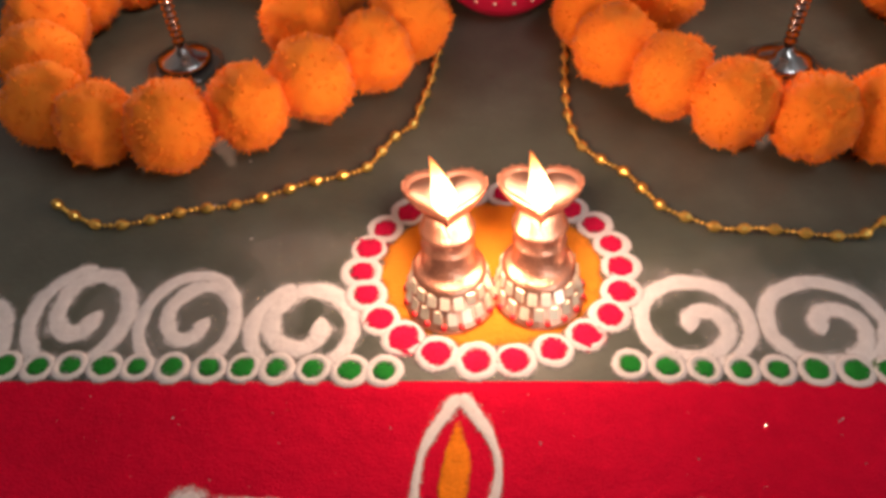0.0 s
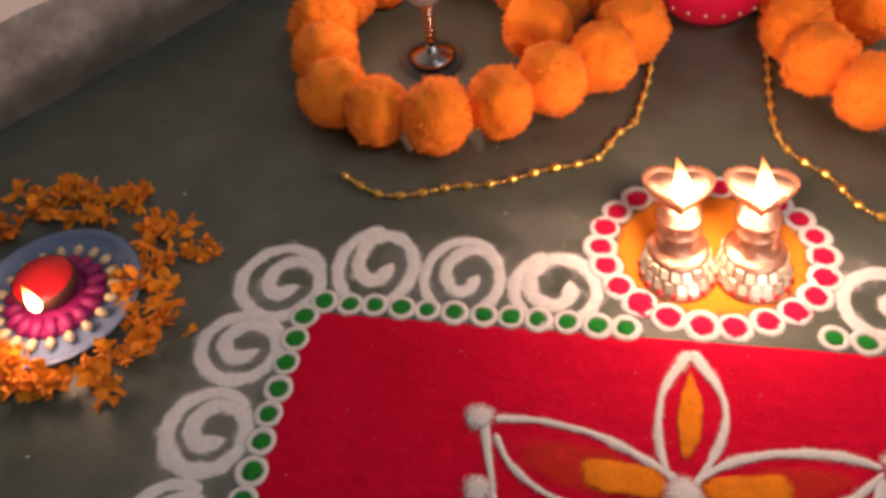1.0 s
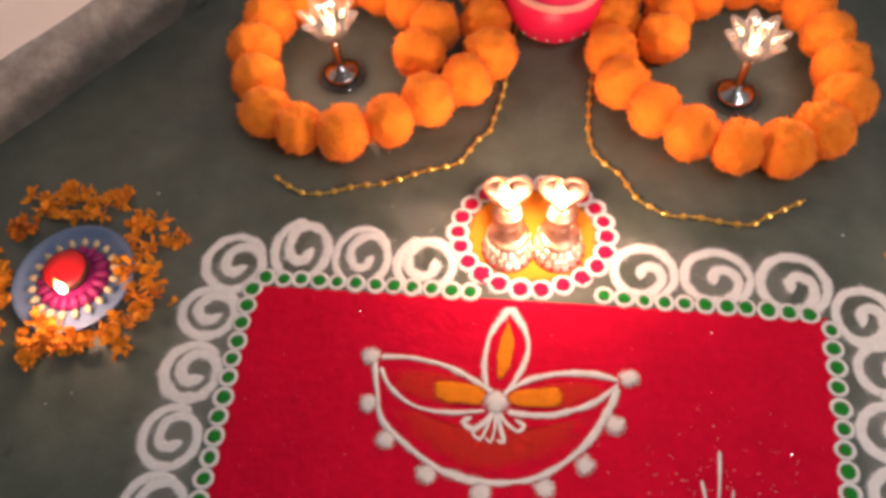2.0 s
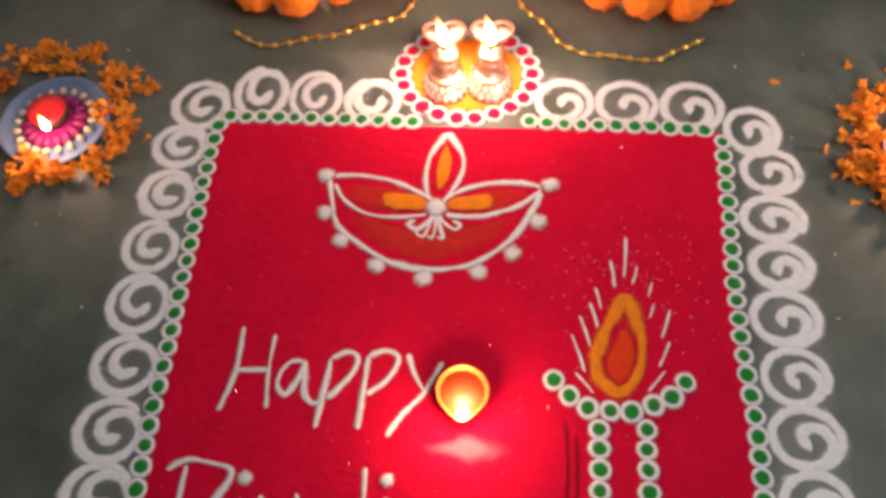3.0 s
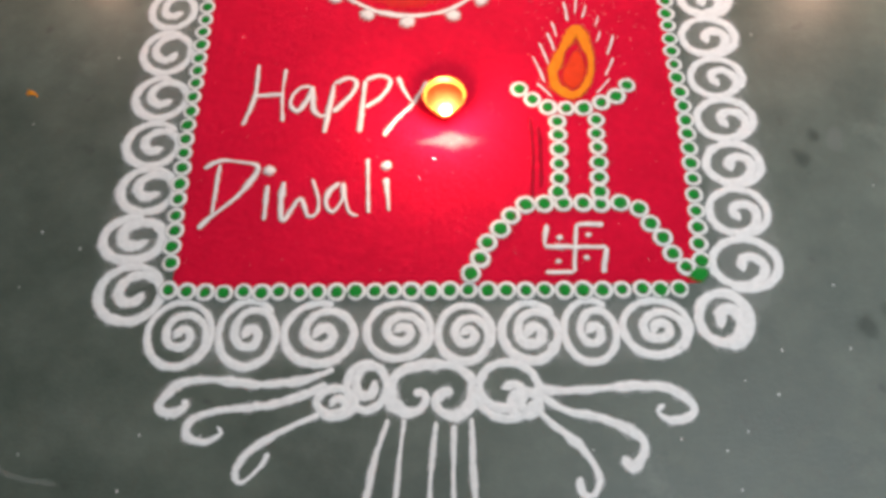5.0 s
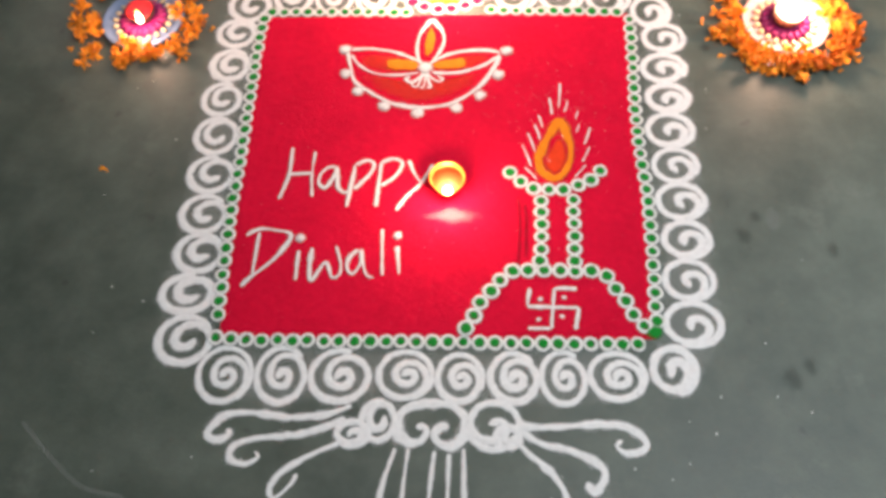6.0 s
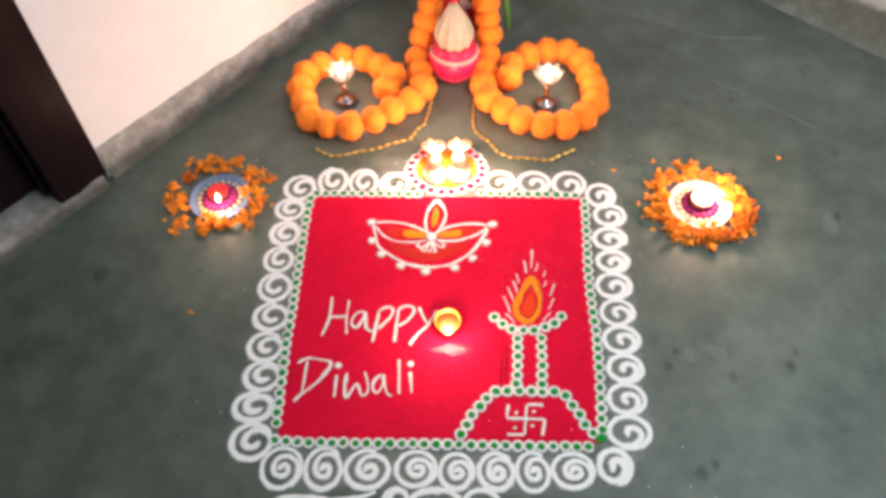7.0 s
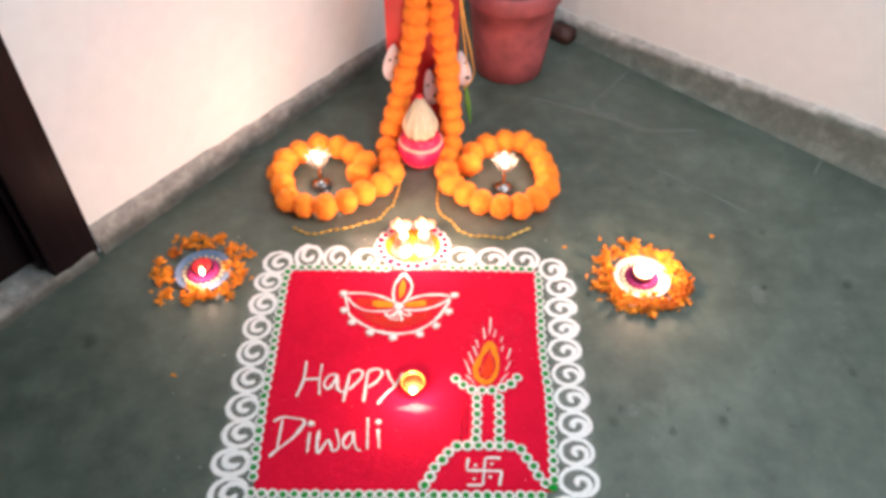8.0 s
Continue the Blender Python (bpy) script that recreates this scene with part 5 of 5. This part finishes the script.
# ---- gold bead strings ----
def bead_string(path, label, seed):
    th = thing("bead_string", Matrix.Translation((path[0][0], path[0][1], 0)), label, "bead string", "bead strings")
    o = th.matrix_world.translation
    P = [Vector((p[0], p[1], p[2] if len(p) > 2 else 0.0042)) for p in glide(path, 0.0005)]
    r = random.Random(seed)
    big = bmesh.new()
    ball(big, (0, 0, 0), 1, 2, (0.0050, 0.0040, 0.0040))
    for v in big.verts:
        v.co *= 1 + 0.05 * math.sin(6 * math.atan2(v.co.z, v.co.y))
    me = bpy.data.meshes.new("bead")
    big.to_mesh(me)
    big.free()
    me.materials.append(GOLD)
    small = bmesh.new()
    acc, last = 0.0, P[0]
    n = 0
    for i, p in enumerate(P):
        acc += (p - last).length
        last = p
        if acc >= 0.0037 or i == 0:
            acc = 0.0
            if n % 5 == 0:
                d = (P[min(i + 5, len(P) - 1)] - P[max(i - 5, 0)]).normalized()
                shared("bead", me, th, Matrix.Translation(p - o) @ d.to_track_quat("X", "Z").to_matrix().to_4x4())
            else:
                ball(small, p - o, r.uniform(0.0016, 0.0023), 1)
            n += 1
    tube(small, [tuple(Vector((q.x, q.y, q.z)) - o) for q in P[::30]], 0.0004, 5, 0.01)
    part("seed_bead_chain", small, GOLD, th, "tiny gold seed beads", kind="stuff")


bead_string([(-0.308, 0.452), (-0.291, 0.440), (-0.270, 0.430), (-0.247, 0.431), (-0.226, 0.437), (-0.205, 0.444), (-0.184, 0.446), (-0.163, 0.452), (-0.143, 0.461), (-0.123, 0.470), (-0.101, 0.476), (-0.082, 0.485), (-0.072, 0.502), (-0.062, 0.520), (-0.048, 0.535), (-0.043, 0.556), (-0.038, 0.577), (-0.033, 0.604), (-0.028, 0.641), (-0.025, 0.677)] + [(-0.022, 0.710), (-0.020, 0.745)], "thin gold bead string lying on the floor", 1)
bead_string([(0.083, 0.700), (0.083, 0.660)] + [(0.080, 0.620), (0.077, 0.588), (0.075, 0.546), (0.077, 0.522), (0.082, 0.505), (0.095, 0.488), (0.111, 0.473), (0.122, 0.454), (0.133, 0.436), (0.151, 0.424), (0.170, 0.415), (0.193, 0.415), (0.215, 0.411), (0.237, 0.407), (0.260, 0.407), (0.277, 0.418)] + [(0.300, 0.430), (0.323, 0.443)], "thin gold bead string curving over the cement floor", 2)


# ---- pot with coconut, red board, flower pot ----
def festive_pot():
    th = thing("festive_pot", Matrix.Translation((0.030, 0.730, 0)), "bright pink clay pot topped with an ivory coconut", "pot")
    bm = bmesh.new()
    lathe(bm, [(0.030, 0), (0.040, 0.002), (0.056, 0.018), (0.0665, 0.042), (0.0680, 0.055), (0.0640, 0.074), (0.0530, 0.089), (0.0460, 0.096), (0.0480, 0.103), (0.0500, 0.106), (0.0450, 0.107), (0.0400, 0.098), (0.001, 0.094)], 48)
    part("pot_body", bm, PINK_PAINT, th)
    bm = bmesh.new()
    n = 48
    rows = []
    for r, z in ((0.0632, 0.0768), (0.0640, 0.0772), (0.0600, 0.0845), (0.0585, 0.0848)):
        rows.append([bm.verts.new((r * math.cos(2 * math.pi * k / n), r * math.sin(2 * math.pi * k / n), z + 0.002 * math.sin(2 * math.pi * k / n * 2))) for k in range(n)])
    for p, q in zip(rows, rows[1:]):
        for k in range(n):
            bm.faces.new((p[k], p[(k + 1) % n], q[(k + 1) % n], q[k]))
    part("painted_band", bm, PALE_PINK, th, "pale pink painted band")
    me = None
    for k in range(22):
        a = 2 * math.pi * k / 22
        if me is None:
            bm = bmesh.new()
            ball(bm, (0, 0, 0), 0.0019, 1)
            ob = part("white_bead", bm, WHITE_WAX, th)
            me = ob.data
        else:
            ob = new("white_bead", me)
            ob.parent = th
        ob.matrix_basis = Matrix.Translation((0.0605 * math.cos(a), 0.0605 * math.sin(a), 0.027))
    bm = bmesh.new()
    lathe(bm, [(0.030, 0.098), (0.041, 0.104), (0.0475, 0.122), (0.0460, 0.142), (0.0390, 0.164), (0.0280, 0.184), (0.0180, 0.202), (0.0105, 0.216), (0.0070, 0.224)], 60, 10, 0.075)
    nut = part("coconut", bm, IVORY, th, "ivory thread-wrapped coconut")
    for k in range(10):
        bm = bmesh.new()
        a = 2 * math.pi * (k + 0.5) / 10
        tube(bm, [(0.038 * math.cos(a), 0.038 * math.sin(a), 0.105), (0.0455 * math.cos(a), 0.0455 * math.sin(a), 0.122), (0.0440 * math.cos(a), 0.0440 * math.sin(a), 0.142), (0.027 * math.cos(a), 0.027 * math.sin(a), 0.184), (0.008 * math.cos(a), 0.008 * math.sin(a), 0.220)], 0.0022, 6, 0.01)
        part("cord", bm, IVORY, nut, "ivory cord along the seams")
    bm = bmesh.new()
    ball(bm, (0, 0, 0.228), 0.0085, 2, (1, 1, 0.9))
    part("tip", bm, RED_WAX, nut, "red tip")


festive_pot()


def red_board():
    th = thing("red_stand", Matrix.Translation((0.035, 0.90, 0)), "tall red-painted stand dressed with white ornaments", "stand")
    bm = bmesh.new()
    base = [(-0.098, 0.0), (0.105, 0.0), (0.105, 0.05), (-0.098, 0.05)]
    rows = []
    for z, k in ((0.0, 0.72), (0.10, 0.84), (0.19, 0.98), (0.23, 1.0), (0.70, 1.0)):
        rows.append([bm.verts.new((x * k, y, z)) for x, y in base])
    for p, q in zip(rows, rows[1:]):
        for k in range(4):
            bm.faces.new((p[k], p[(k + 1) % 4], q[(k + 1) % 4], q[k]))
    bm.faces.new(rows[0][::-1])
    bm.faces.new(rows[-1])
    bmesh.ops.bevel(bm, geom=[e for e in bm.edges if abs(e.verts[0].co.z - e.verts[1].co.z) > 0.01], offset=0.006, segments=2, affect="EDGES")
    part("board", bm, RED_BOARD, th, "flat red-painted board", smooth=False)
    for x, z, hx, hz, tilt in ((-0.083, 0.230, 0.026, 0.062, 0.12), (0.026, 0.160, 0.022, 0.062, -0.1), (0.118, 0.208, 0.022, 0.060, -0.15)):
        bm = bmesh.new()
        s = bmesh.ops.create_icosphere(bm, subdivisions=3, radius=1)
        for v in s["verts"]:
            k = 1 - 0.35 * v.co.z
            v.co = Vector((v.co.x * hx * k, v.co.y * 0.007, v.co.z * hz))
            v.co.y += 0.0015 * noise.noise(v.co * 90)
        orn = part("ornament", bm, LILAC, th, "white leaf-shaped ornament", m=Matrix.Translation((x, -0.030 if abs(x - 0.026) < 0.01 else -0.010, z)) @ Matrix.Rotation(tilt, 4, "Y"))
        for dx, dz, rr in ((0.010, -0.028, 0.007), (-0.008, 0.012, 0.0045), (0.009, 0.022, 0.004)):
            bm = bmesh.new()
            ball(bm, (dx, -0.0065, dz), rr, 2, (1, 0.5, 1))
            part("black_bead", bm, BLACK_BEAD, orn)
    bm = bmesh.new()
    tube(bm, [(0.010, -0.020, 0.190), (0.022, -0.022, 0.214), (0.040, -0.020, 0.228)], 0.003, 6, 0.005)
    part("purple_cord", bm, PURPLE, th, "short purple cord")
    for x0, bow in ((0.108, 0.018), (0.112, 0.030)):
        bm = bmesh.new()
        tube(bm, [(x0 - 0.008, -0.012, 0.62), (x0, -0.014, 0.42), (x0 + bow, -0.016, 0.26), (x0 + bow + 0.008, -0.016, 0.19), (x0 + 0.012, -0.014, 0.14)], 0.0016, 6, 0.01)
        part("gold_cord", bm, GOLD, th, "hanging gold cord")
    bm = bmesh.new()
    rows = []
    for k in range(9):
        f = k / 8
        w = 0.010 * (0.5 + math.sin(math.pi * min(1, f * 1.05)))
        c = Vector((0.128 + 0.016 * f, -0.012 - 0.02 * f, 0.155 - 0.125 * f))
        rows.append([bm.verts.new(c + Vector((s * w * 0.5, 0.002 * abs(s), 0))) for s in (-1, 0, 1)] + [bm.verts.new(c + Vector((s * w * 0.5, 0.0035, 0))) for s in (1, 0, -1)])
    for p, q in zip(rows, rows[1:]):
        for k in range(6):
            bm.faces.new((p[k], p[(k + 1) % 6], q[(k + 1) % 6], q[k]))
    part("green_leaf", bm, LEAF, th, "drooping yellow-green leaf")


red_board()


def flower_pot():
    th = thing("flower_pot", Matrix.Translation((0.322, 1.215, 0)), "large red terracotta flower pot filled with dark soil", "flower pot")
    bm = bmesh.new()
    lathe(bm, [(0.104, 0), (0.110, 0.004), (0.120, 0.08), (0.131, 0.18), (0.138, 0.255), (0.146, 0.258), (0.151, 0.266), (0.154, 0.312), (0.150, 0.320), (0.140, 0.320), (0.137, 0.300), (0.130, 0.285), (0.001, 0.284)], 56)
    for v in bm.verts:
        g = 1 + 0.006 * noise.noise(v.co * 14)
        v.co.x *= g
        v.co.y *= g
    part("pot_body", bm, TERRACOTTA, th)
    bm = bmesh.new()
    lathe(bm, [(0.132, 0.280), (0.133, 0.292), (0.09, 0.296), (0.04, 0.300), (0.001, 0.301)], 40)
    for v in bm.verts:
        v.co.z += 0.006 * noise.noise(v.co * 40)
    part("soil", bm, SOIL, th, "dark soil")


flower_pot()


def corner_block():
    """A small rough-edged block left on the floor."""
    bm = bmesh.new()
    box(bm, (-0.045, -0.030, 0), (0.045, 0.030, 0.045), 0.006)
    for v in bm.verts:
        v.co += Vector((0.004 * noise.noise(v.co * 40), 0.004 * noise.noise(v.co * 45 + Vector((3, 0, 0))), 0)) * (v.co.z > 0.01)
    tagged(part("block", bm, DARK_CLAY, m=Matrix.Translation((0.520, 1.385, 0)) @ Matrix.Rotation(-0.78, 4, "Z")), "small dark brown block on the floor behind the flower pot", "block")


corner_block()
